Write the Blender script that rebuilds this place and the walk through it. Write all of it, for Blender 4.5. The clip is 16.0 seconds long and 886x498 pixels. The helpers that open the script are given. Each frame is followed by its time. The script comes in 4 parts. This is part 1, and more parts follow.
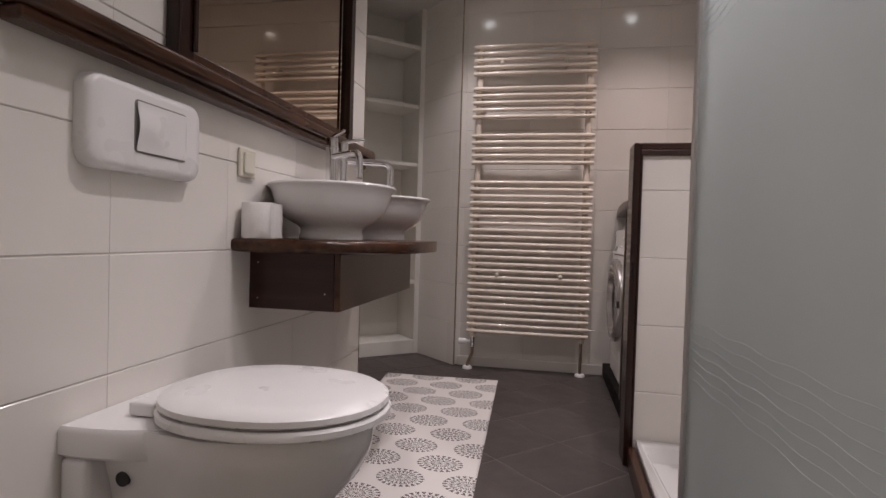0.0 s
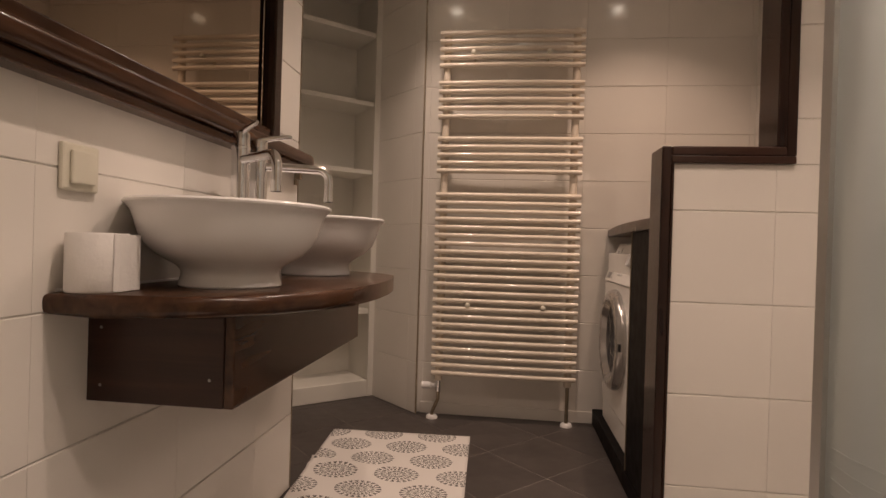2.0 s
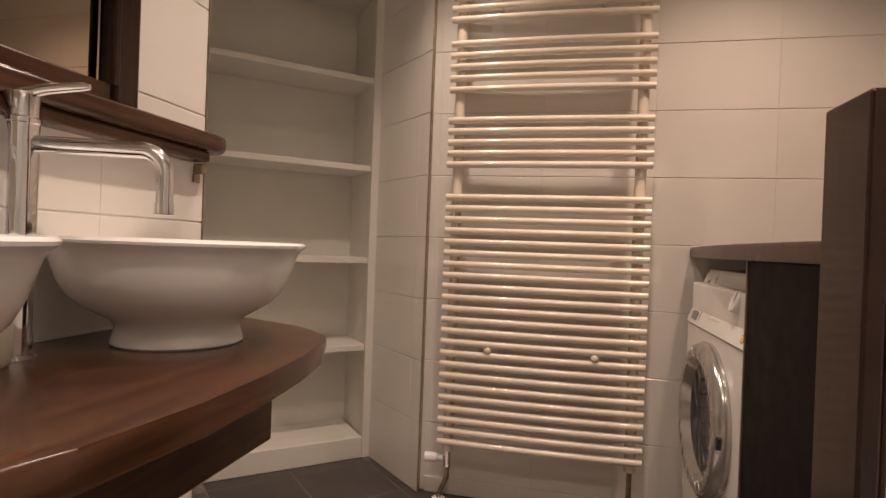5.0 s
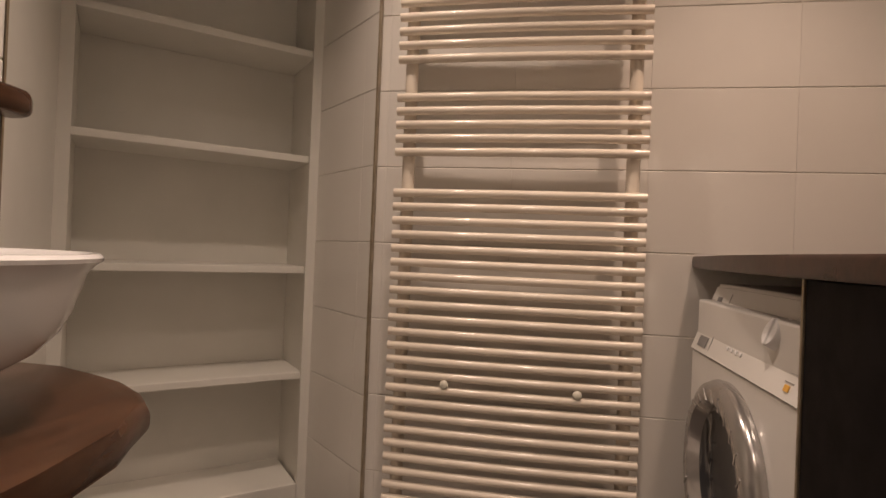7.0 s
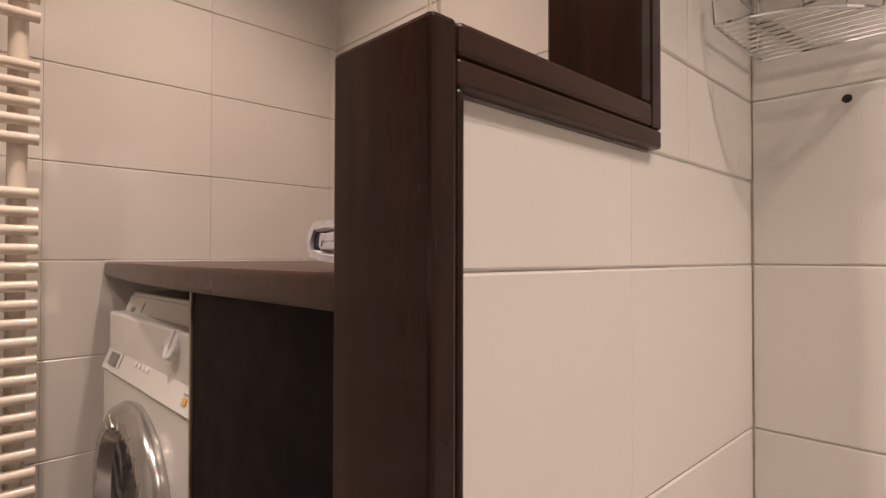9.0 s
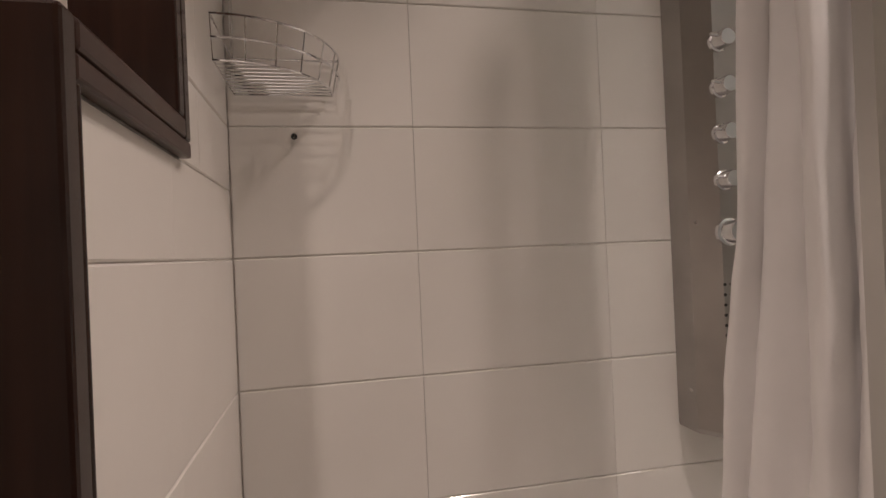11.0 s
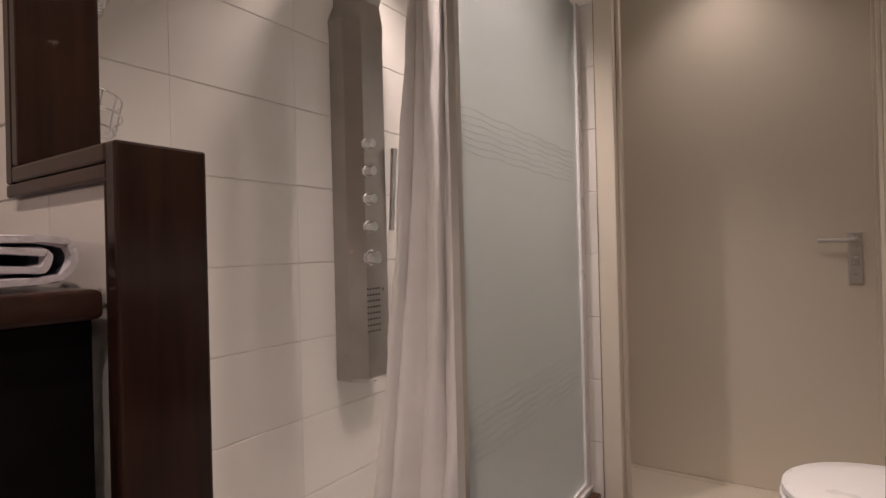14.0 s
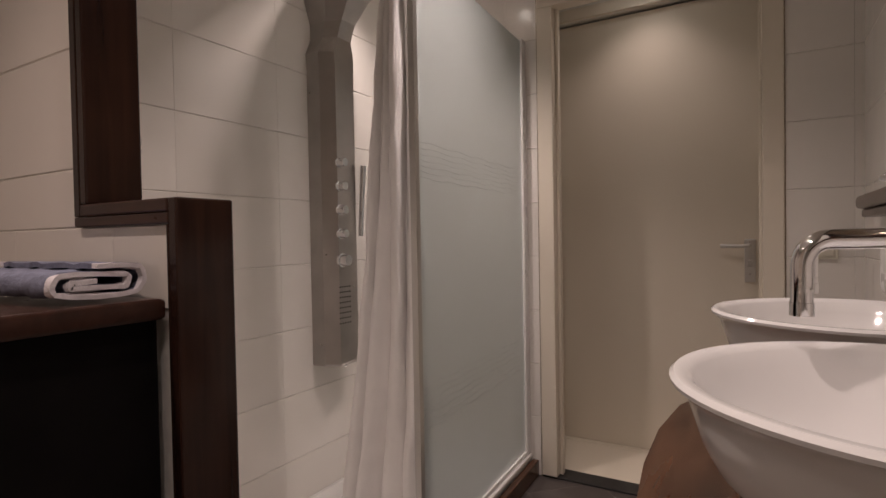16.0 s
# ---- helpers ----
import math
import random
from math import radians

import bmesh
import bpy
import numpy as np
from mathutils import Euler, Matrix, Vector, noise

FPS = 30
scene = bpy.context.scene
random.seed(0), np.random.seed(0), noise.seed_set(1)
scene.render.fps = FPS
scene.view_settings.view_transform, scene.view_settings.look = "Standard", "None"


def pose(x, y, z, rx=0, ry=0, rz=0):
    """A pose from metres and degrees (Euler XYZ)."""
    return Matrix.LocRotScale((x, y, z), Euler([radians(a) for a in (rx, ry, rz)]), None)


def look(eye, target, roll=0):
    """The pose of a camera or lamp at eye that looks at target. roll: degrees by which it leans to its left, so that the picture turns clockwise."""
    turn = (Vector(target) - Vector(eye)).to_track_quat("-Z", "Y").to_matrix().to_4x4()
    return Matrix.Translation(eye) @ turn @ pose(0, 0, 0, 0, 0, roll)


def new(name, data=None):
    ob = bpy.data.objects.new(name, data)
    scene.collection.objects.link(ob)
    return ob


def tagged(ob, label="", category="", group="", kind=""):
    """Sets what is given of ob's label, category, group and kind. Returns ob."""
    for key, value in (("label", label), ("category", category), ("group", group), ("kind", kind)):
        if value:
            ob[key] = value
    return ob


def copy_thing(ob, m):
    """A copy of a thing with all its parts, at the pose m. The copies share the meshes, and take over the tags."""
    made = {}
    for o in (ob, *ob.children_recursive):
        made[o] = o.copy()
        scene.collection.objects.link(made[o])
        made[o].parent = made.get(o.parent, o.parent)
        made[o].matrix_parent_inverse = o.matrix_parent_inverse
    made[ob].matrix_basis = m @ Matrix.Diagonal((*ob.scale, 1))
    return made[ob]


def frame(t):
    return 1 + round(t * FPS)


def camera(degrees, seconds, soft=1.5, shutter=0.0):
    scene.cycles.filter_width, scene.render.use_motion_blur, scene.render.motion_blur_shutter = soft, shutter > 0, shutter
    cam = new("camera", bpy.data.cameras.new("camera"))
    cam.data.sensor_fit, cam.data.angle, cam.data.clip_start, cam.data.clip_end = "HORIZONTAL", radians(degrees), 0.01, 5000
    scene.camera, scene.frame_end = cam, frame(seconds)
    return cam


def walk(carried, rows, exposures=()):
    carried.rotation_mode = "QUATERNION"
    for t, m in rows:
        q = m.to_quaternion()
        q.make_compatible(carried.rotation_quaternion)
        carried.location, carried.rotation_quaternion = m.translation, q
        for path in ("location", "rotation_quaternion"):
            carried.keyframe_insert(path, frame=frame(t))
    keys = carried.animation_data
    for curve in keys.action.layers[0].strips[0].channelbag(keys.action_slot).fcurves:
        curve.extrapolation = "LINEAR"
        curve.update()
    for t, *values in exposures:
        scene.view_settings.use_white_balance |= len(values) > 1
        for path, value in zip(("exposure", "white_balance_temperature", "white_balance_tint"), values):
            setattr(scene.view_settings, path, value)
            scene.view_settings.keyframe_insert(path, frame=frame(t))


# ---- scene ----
LAMP_W = 44.0
cam = camera(78.6, 16.0)
PATH = [
    (0, (0.861, -1.738, 0.806), (0.482, 0.225, 0.763), 1.7),
    (0.5, (0.824, -1.668, 0.806), (0.530, 0.310, 0.762), 1.7),
    (1, (0.772, -1.556, 0.812), (0.548, 0.432, 0.790), 1.7),
    (1.5, (0.737, -1.374, 0.828), (0.526, 0.614, 0.821), 1.7),
    (2, (0.756, -1.186, 0.882), (0.52, 0.8, 0.873), 1.7),
    (2.5, (0.761, -1.06, 0.914), (0.506, 0.924, 0.904), 1.7),
    (3, (0.749, -0.95, 0.914), (0.483, 1.032, 0.905), 1.7),
    (3.5, (0.767, -0.811, 0.927), (0.472, 1.168, 0.918), 1.7),
    (4, (0.802, -0.684, 0.946), (0.429, 1.281, 0.939), 1.8),
    (4.2, (0.811, -0.624, 0.949), (0.424, 1.338, 0.938), 1.9),
    (6.5, (0.804, -0.111, 0.98), (0.351, 1.837, 0.981), 2.1),
    (7, (0.807, -0.019, 0.974), (0.475, 1.953, 0.985), 2.3),
    (7.5, (0.815, -0.003, 0.984), (0.888, 1.996, 1.003), 2.0),
    (8, (0.871, 0.062, 0.992), (1.346, 2.005, 1.023), 1.9),
    (8.5, (0.908, 0.05, 1.0), (1.886, 1.794, 1.033), 0.4),
    (9, (0.924, 0.044, 1.007), (2.31, 1.486, 1.035), 0.1),
    (9.5, (0.899, 0.055, 1.0), (2.586, 1.127, 1.023), -0.3),
    (10, (0.896, 0.031, 1.009), (2.775, 0.714, 0.974), 1.1),
    (10.2, (0.883, 0.04, 1.009), (2.833, 0.484, 0.98), -0.0),
    (12.5, (0.569, 0.422, 0.953), (2.093, -0.871, 1.034), -1.4),
    (13, (0.559, 0.528, 0.99), (1.925, -0.932, 1.034), -1.2),
    (13.5, (0.555, 0.62, 1.024), (1.758, -0.977, 1.033), -0.7),
    (14, (0.501, 0.71, 1.028), (1.619, -0.948, 1.031), -1.4),
    (14.5, (0.442, 0.81, 1.052), (1.546, -0.858, 1.027), -1.4),
    (15, (0.398, 0.884, 1.063), (1.486, -0.795, 1.035), -1.3),
    (15.5, (0.345, 0.928, 1.083), (1.405, -0.768, 1.050), -1.1),
    (16, (0.312, 0.962, 1.087), (1.324, -0.763, 1.046), -1.0),
]
walk(cam, [(t, look(e, g, r)) for t, e, g, r in PATH], [(0, 0.05, 5100, 9), (0.6, 0.12, 5700, 9), (1.5, 0.0, 6400, 13), (2.5, 0.1, 6550, 12), (4.0, 0.55, 6350, 11), (6.5, 0.12, 6350, 11), (7.5, 0.16, 6350, 11), (8.0, 0.42, 6250, 11), (9.0, 0.52, 5900, 10), (10.2, 0.02, 5750, 9), (12.5, -0.16, 5700, 12), (13.2, 0.02, 5700, 12), (14, -0.05, 5700, 12), (16, -0.3, 5700, 12)])

# ---- world and light ----
world = bpy.data.worlds.new("world")
scene.world = world
world.use_nodes = True
world.node_tree.nodes["Background"].inputs[0].default_value = (0.5, 0.6, 0.8, 1)
world.node_tree.nodes["Background"].inputs[1].default_value = 0.05

CEIL = 2.36
XR = 1.82        # shower wall
XA = 1.96        # alcove wall
YF = 1.66        # wall behind the towel radiator
YJ = -1.36       # wall with the doorway
YD = -1.84       # closed door, set back from the doorway
# the last lamp is added inside the doorway recess to brighten leaf and jambs
LAMPS = [(0.40, 1.12), (1.38, 1.10), (0.82, 0.50), (0.80, -0.50), (1.47, -0.72), (0.78, -1.62)]
for lx, ly in LAMPS:
    data = bpy.data.lights.new("downlight_beam", "SPOT")
    data.energy, data.spot_size, data.spot_blend, data.shadow_soft_size = LAMP_W * (0.85 if lx > 1.3 and ly > 1 else 0.8 if ly > 1 else 0.24 if ly < -1.5 else 1.3 if lx > 1.4 else 1.0), radians(112), 1.0, 0.03
    data.color = (1.0, 0.70, 0.52) if lx > 1.3 and ly > 1 else (1.0, 0.755, 0.60)
    new("downlight_beam", data).matrix_world = pose(lx, ly, CEIL - 0.025)


# ---- materials ----
def material(name, color, rough=0.5, metal=0.0, spread=0.06, scale=6.0, bump=0.0, bump_scale=60.0, coat=0.0, per_object=0.0):
    m = bpy.data.materials.new(name)
    m.use_nodes = True
    nt = m.node_tree
    b = nt.nodes["Principled BSDF"]
    b.inputs["Roughness"].default_value, b.inputs["Metallic"].default_value = rough, metal
    b.inputs["Coat Weight"].default_value = coat
    tc = nt.nodes.new("ShaderNodeTexCoord")
    n1 = nt.nodes.new("ShaderNodeTexNoise")
    n1.inputs["Scale"].default_value, n1.inputs["Detail"].default_value = scale, 6
    nt.links.new(tc.outputs["Object"], n1.inputs["Vector"])
    ramp = nt.nodes.new("ShaderNodeValToRGB")
    ramp.color_ramp.elements[0].position, ramp.color_ramp.elements[1].position = 0.3, 0.7
    ramp.color_ramp.elements[0].color = (*[c * (1 - spread) for c in color], 1)
    ramp.color_ramp.elements[1].color = (*[min(1, c * (1 + spread)) for c in color], 1)
    nt.links.new(n1.outputs["Fac"], ramp.inputs["Fac"])
    out = ramp.outputs["Color"]
    if per_object:
        oi = nt.nodes.new("ShaderNodeObjectInfo")
        mr = nt.nodes.new("ShaderNodeMapRange")
        mr.inputs["To Min"].default_value, mr.inputs["To Max"].default_value = 1 - per_object, 1 + per_object
        hsv = nt.nodes.new("ShaderNodeHueSaturation")
        nt.links.new(oi.outputs["Random"], mr.inputs["Value"])
        nt.links.new(mr.outputs["Result"], hsv.inputs["Value"])
        nt.links.new(out, hsv.inputs["Color"])
        out = hsv.outputs["Color"]
    nt.links.new(out, b.inputs["Base Color"])
    if rough > 0.02:
        r = nt.nodes.new("ShaderNodeMapRange")
        r.inputs["To Min"].default_value, r.inputs["To Max"].default_value = rough * 0.8, min(1, rough * 1.25)
        n3 = nt.nodes.new("ShaderNodeTexNoise")
        n3.inputs["Scale"].default_value = scale * 2.3
        nt.links.new(tc.outputs["Object"], n3.inputs["Vector"])
        nt.links.new(n3.outputs["Fac"], r.inputs["Value"])
        nt.links.new(r.outputs["Result"], b.inputs["Roughness"])
    if bump:
        n2 = nt.nodes.new("ShaderNodeTexNoise")
        n2.inputs["Scale"].default_value, n2.inputs["Detail"].default_value = bump_scale, 4
        nt.links.new(tc.outputs["Object"], n2.inputs["Vector"])
        bp = nt.nodes.new("ShaderNodeBump")
        bp.inputs["Strength"].default_value, bp.inputs["Distance"].default_value = bump, 0.002
        nt.links.new(n2.outputs["Fac"], bp.inputs["Height"])
        nt.links.new(bp.outputs["Normal"], b.inputs["Normal"])
    return m


def wood(name, dark, light, rough, grain_axis):
    """Stained wood with grain along an axis (0, 1, 2)."""
    m = material(name, dark, rough, coat=0.08)
    nt = m.node_tree
    b = nt.nodes["Principled BSDF"]
    tc = nt.nodes.new("ShaderNodeTexCoord")
    mp = nt.nodes.new("ShaderNodeMapping")
    sc = [38, 38, 38]
    sc[grain_axis] = 2.2
    mp.inputs["Scale"].default_value = sc
    nt.links.new(tc.outputs["Object"], mp.inputs["Vector"])
    n = nt.nodes.new("ShaderNodeTexNoise")
    n.inputs["Scale"].default_value, n.inputs["Detail"].default_value, n.inputs["Distortion"].default_value = 1.0, 8, 0.6
    nt.links.new(mp.outputs["Vector"], n.inputs["Vector"])
    big = nt.nodes.new("ShaderNodeTexNoise")
    big.inputs["Scale"].default_value = 5
    nt.links.new(tc.outputs["Object"], big.inputs["Vector"])
    add = nt.nodes.new("ShaderNodeMath")
    add.operation = "MULTIPLY_ADD"
    add.inputs[1].default_value = 0.45
    nt.links.new(big.outputs["Fac"], add.inputs[0])
    half = nt.nodes.new("ShaderNodeMath")
    half.operation = "MULTIPLY"
    half.inputs[1].default_value = 0.6
    nt.links.new(n.outputs["Fac"], half.inputs[0])
    nt.links.new(half.outputs[0], add.inputs[2])
    ramp = nt.nodes.new("ShaderNodeValToRGB")
    ramp.color_ramp.elements[0].position, ramp.color_ramp.elements[1].position = 0.32, 0.72
    ramp.color_ramp.elements[0].color, ramp.color_ramp.elements[1].color = (*dark, 1), (*light, 1)
    nt.links.new(add.outputs[0], ramp.inputs["Fac"])
    for l in list(b.inputs["Base Color"].links):
        nt.links.remove(l)
    nt.links.new(ramp.outputs["Color"], b.inputs["Base Color"])
    b.inputs["Specular IOR Level"].default_value = 0.3
    bp = nt.nodes.new("ShaderNodeBump")
    bp.inputs["Strength"].default_value, bp.inputs["Distance"].default_value = 0.25, 0.001
    nt.links.new(n.outputs["Fac"], bp.inputs["Height"])
    nt.links.new(bp.outputs["Normal"], b.inputs["Normal"])
    return m


TILE = material("tile_glaze", (0.80, 0.77, 0.72), 0.15, spread=0.025, scale=3, bump=0.12, bump_scale=9, per_object=0.025)
GROUT = material("grout", (0.78, 0.75, 0.70), 0.85, spread=0.1, scale=40, bump=0.3)
PAINT = material("white_paint", (0.78, 0.76, 0.70), 0.45, spread=0.03, scale=5, bump=0.12, bump_scale=120)
DOORP = material("door_paint", (0.73, 0.67, 0.56), 0.34, spread=0.006, scale=1.2, bump=0.03, bump_scale=70)
CEILP = material("ceiling_paint", (0.80, 0.77, 0.71), 0.7, spread=0.03, scale=3, bump=0.15, bump_scale=150)
CERAMIC = material("ceramic", (0.84, 0.83, 0.82), 0.09, spread=0.012, scale=4)
PLASTIC = material("white_plastic", (0.80, 0.79, 0.78), 0.28, spread=0.015, scale=5)
CREAMP = material("cream_plastic", (0.72, 0.69, 0.58), 0.35, spread=0.02, scale=5)
RADP = material("radiator_enamel", (0.77, 0.69, 0.585), 0.17, spread=0.02, scale=5)
CHROME = material("chrome", (0.78, 0.78, 0.79), 0.06, 1.0, spread=0.02)
STEEL = material("brushed_steel", (0.42, 0.40, 0.38), 0.3, 1.0, spread=0.08, scale=8, bump=0.05, bump_scale=200)
ALU = material("matt_aluminium", (0.62, 0.61, 0.59), 0.35, 0.9, spread=0.04)
BRASS = material("aged_metal", (0.36, 0.30, 0.22), 0.4, 0.9, spread=0.2, scale=30)
BLACK = material("black_rubber", (0.02, 0.02, 0.02), 0.5, spread=0.2)
DARKGLASS = material("dark_door_glass", (0.035, 0.037, 0.042), 0.08, spread=0.15)
RIM = material("washer_rim", (0.46, 0.44, 0.42), 0.18, 0.7, spread=0.04)
ENAMEL = material("washer_enamel", (0.82, 0.80, 0.76), 0.22, spread=0.015)
GREYINK = material("grey_print", (0.28, 0.27, 0.26), 0.6, spread=0.1)
AMBER = material("amber_print", (0.75, 0.42, 0.08), 0.5, spread=0.1)
PAPER = material("tissue_paper", (0.86, 0.84, 0.82), 0.9, spread=0.03, scale=30, bump=0.4, bump_scale=140)
CURT = material("curtain_cloth", (0.88, 0.86, 0.84), 0.55, spread=0.03, scale=12, bump=0.25, bump_scale=60)
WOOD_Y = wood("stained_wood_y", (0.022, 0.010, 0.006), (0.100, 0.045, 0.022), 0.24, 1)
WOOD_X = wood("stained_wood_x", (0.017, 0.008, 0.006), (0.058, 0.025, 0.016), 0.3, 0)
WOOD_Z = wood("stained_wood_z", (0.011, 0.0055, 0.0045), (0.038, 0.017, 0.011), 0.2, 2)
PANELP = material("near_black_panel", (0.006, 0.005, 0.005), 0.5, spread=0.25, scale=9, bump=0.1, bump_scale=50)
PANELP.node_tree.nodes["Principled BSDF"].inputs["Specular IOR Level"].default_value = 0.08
TERRY = material("terry_cloth", (0.17, 0.18, 0.25), 0.95, spread=0.25, scale=60, bump=0.9, bump_scale=220)
TERRYB = material("towel_border", (0.62, 0.58, 0.60), 0.95, spread=0.12, scale=60, bump=0.7, bump_scale=220)
FLOORT = material("floor_tile", (0.068, 0.058, 0.054), 0.42, spread=0.18, scale=7, bump=0.25, bump_scale=45, per_object=0.08)
FGROUT = material("floor_grout", (0.17, 0.15, 0.135), 0.9, spread=0.15, scale=40)
TRAYM = material("tray_acrylic", (0.82, 0.81, 0.79), 0.14, spread=0.015)
MIRROR = material("mirror_silver", (0.50, 0.42, 0.34), 0.015, 1.0, spread=0.01)
GLOW = bpy.data.materials.new("lamp_glow")
GLOW.use_nodes = True
GLOW.node_tree.nodes["Principled BSDF"].inputs["Emission Color"].default_value = (1.0, 0.85, 0.68, 1)
GLOW.node_tree.nodes["Principled BSDF"].inputs["Emission Strength"].default_value = 40

FROST = bpy.data.materials.new("frosted_glass")
FROST.use_nodes = True
fb = FROST.node_tree.nodes["Principled BSDF"]
fb.inputs["Base Color"].default_value = (0.63, 0.675, 0.67, 1)
fb.inputs["Transmission Weight"].default_value = 0.75
fb.inputs["Roughness"].default_value = 0.42
fb.inputs["IOR"].default_value = 1.3

# rug: pale cotton with rosettes of fine grey strokes, on a grid of staggered rows
RUGM = bpy.data.materials.new("rug_print")
RUGM.use_nodes = True


def rug_nodes():
    nt = RUGM.node_tree
    b = nt.nodes["Principled BSDF"]
    b.inputs["Roughness"].default_value = 0.9

    def math(op, a, c=None):
        n = nt.nodes.new("ShaderNodeMath")
        n.operation = op
        for k, v in enumerate((a, c)):
            if v is None:
                continue
            if isinstance(v, (int, float)):
                n.inputs[k].default_value = v
            else:
                nt.links.new(v, n.inputs[k])
        return n.outputs[0]
    tc = nt.nodes.new("ShaderNodeTexCoord")
    sep = nt.nodes.new("ShaderNodeSeparateXYZ")
    nt.links.new(tc.outputs["UV"], sep.inputs[0])
    v = math("DIVIDE", sep.outputs[1], 0.14)
    row = math("FLOOR", v)
    odd = math("MODULO", math("ABSOLUTE", row), 2)
    u = math("ADD", math("DIVIDE", sep.outputs[0], 0.245), math("MULTIPLY", odd, 0.5))
    fu = math("MULTIPLY", math("SUBTRACT", math("SUBTRACT", u, math("FLOOR", u)), 0.5), 0.245)
    fv = math("MULTIPLY", math("SUBTRACT", math("SUBTRACT", v, row), 0.5), 0.14)
    r = math("SQRT", math("ADD", math("POWER", math("ABSOLUTE", fu), 2.0), math("POWER", math("ABSOLUTE", math("MULTIPLY", fv, 1.35)), 2.0)))
    ang = math("ARCTAN2", math("MULTIPLY", fv, 1.35), fu)
    petals = math("SINE", math("MULTIPLY", ang, 22.0))
    rings = math("SINE", math("ADD", math("MULTIPLY", r, 240.0), math("MULTIPLY", petals, 2.0)))
    nz = nt.nodes.new("ShaderNodeTexNoise")
    nz.inputs["Scale"].default_value = 260
    nt.links.new(tc.outputs["UV"], nz.inputs["Vector"])
    stroke = math("GREATER_THAN", math("ADD", math("ADD", rings, math("MULTIPLY", petals, 0.9)), math("MULTIPLY", math("SUBTRACT", nz.outputs["Fac"], 0.5), 1.6)), 0.2)
    edge = math("ADD", 0.089, math("MULTIPLY", petals, 0.004))
    inside = math("LESS_THAN", r, edge)
    fac = math("MULTIPLY", math("MULTIPLY", stroke, inside), 0.92)
    mix = nt.nodes.new("ShaderNodeMix")
    mix.data_type = "RGBA"
    mix.inputs["A"].default_value = (0.74, 0.71, 0.68, 1)
    mix.inputs["B"].default_value = (0.065, 0.06, 0.055, 1)
    nt.links.new(fac, mix.inputs["Factor"])
    nt.links.new(mix.outputs["Result"], b.inputs["Base Color"])
    w = nt.nodes.new("ShaderNodeTexWave")
    w.inputs["Scale"].default_value = 160
    nt.links.new(tc.outputs["UV"], w.inputs["Vector"])
    bp = nt.nodes.new("ShaderNodeBump")
    bp.inputs["Strength"].default_value, bp.inputs["Distance"].default_value = 0.3, 0.001
    nt.links.new(w.outputs["Fac"], bp.inputs["Height"])
    nt.links.new(bp.outputs["Normal"], b.inputs["Normal"])


rug_nodes()


# ---- mesh helpers ----
def finish(bm, name, mat, smooth=False):
    me = bpy.data.meshes.new(name)
    bmesh.ops.recalc_face_normals(bm, faces=bm.faces)
    bm.to_mesh(me)
    bm.free()
    me.materials.append(mat)
    if smooth:
        me.shade_smooth()
        me.set_sharp_from_angle(angle=radians(40))
    return me


def part(name, bm, mat, parent=None, label="", smooth=False):
    ob = new(name, finish(bm, name, mat, smooth))
    if parent:
        ob.parent = parent
    if label:
        tagged(ob, label)
    return ob


def thing(name, label, category, at=(0, 0, 0), group="", kind=""):
    ob = new(name)
    ob.empty_display_size = 0.05
    ob.location = at
    return tagged(ob, label, category, group, kind)


def box(x0, x1, y0, y1, z0, z1, bevel=0.0, seg=2):
    bm = bmesh.new()
    bmesh.ops.create_cube(bm, size=1.0)
    for v in bm.verts:
        v.co = Vector(((x0 + x1) / 2 + v.co.x * (x1 - x0), (y0 + y1) / 2 + v.co.y * (y1 - y0), (z0 + z1) / 2 + v.co.z * (z1 - z0)))
    if bevel:
        bmesh.ops.bevel(bm, geom=bm.edges[:], offset=bevel, segments=seg, affect="EDGES", profile=0.5)
    return bm


def prism(outline, z0, z1, bevel=0.0, seg=3):
    """An upright solid over a plan outline."""
    bm = bmesh.new()
    lo = [bm.verts.new((x, y, z0)) for x, y in outline]
    hi = [bm.verts.new((x, y, z1)) for x, y in outline]
    n = len(outline)
    bm.faces.new(lo[::-1]), bm.faces.new(hi)
    for i in range(n):
        bm.faces.new((lo[i], lo[(i + 1) % n], hi[(i + 1) % n], hi[i]))
    if bevel:
        rim = [e for e in bm.edges if abs(e.verts[0].co.z - e.verts[1].co.z) < 1e-6]
        bmesh.ops.bevel(bm, geom=rim, offset=bevel, segments=seg, affect="EDGES", profile=0.5)
    return bm


def lathe(profile, n=48, bm=None, m=None):
    """A turned solid from (radius, height) pairs."""
    bm = bm or bmesh.new()
    m = m or Matrix()
    rings = []
    for r, z in profile:
        if r < 1e-5:
            rings.append([bm.verts.new(m @ Vector((0, 0, z)))])
        else:
            rings.append([bm.verts.new(m @ Vector((r * math.cos(2 * math.pi * i / n), r * math.sin(2 * math.pi * i / n), z))) for i in range(n)])
    for a, b in zip(rings, rings[1:]):
        for i in range(n):
            j = (i + 1) % n
            if len(a) == 1 and len(b) == 1:
                continue
            if len(a) == 1:
                bm.faces.new((a[0], b[i], b[j]))
            elif len(b) == 1:
                bm.faces.new((a[i], a[j], b[0]))
            else:
                bm.faces.new((a[i], a[j], b[j], b[i]))
    return bm


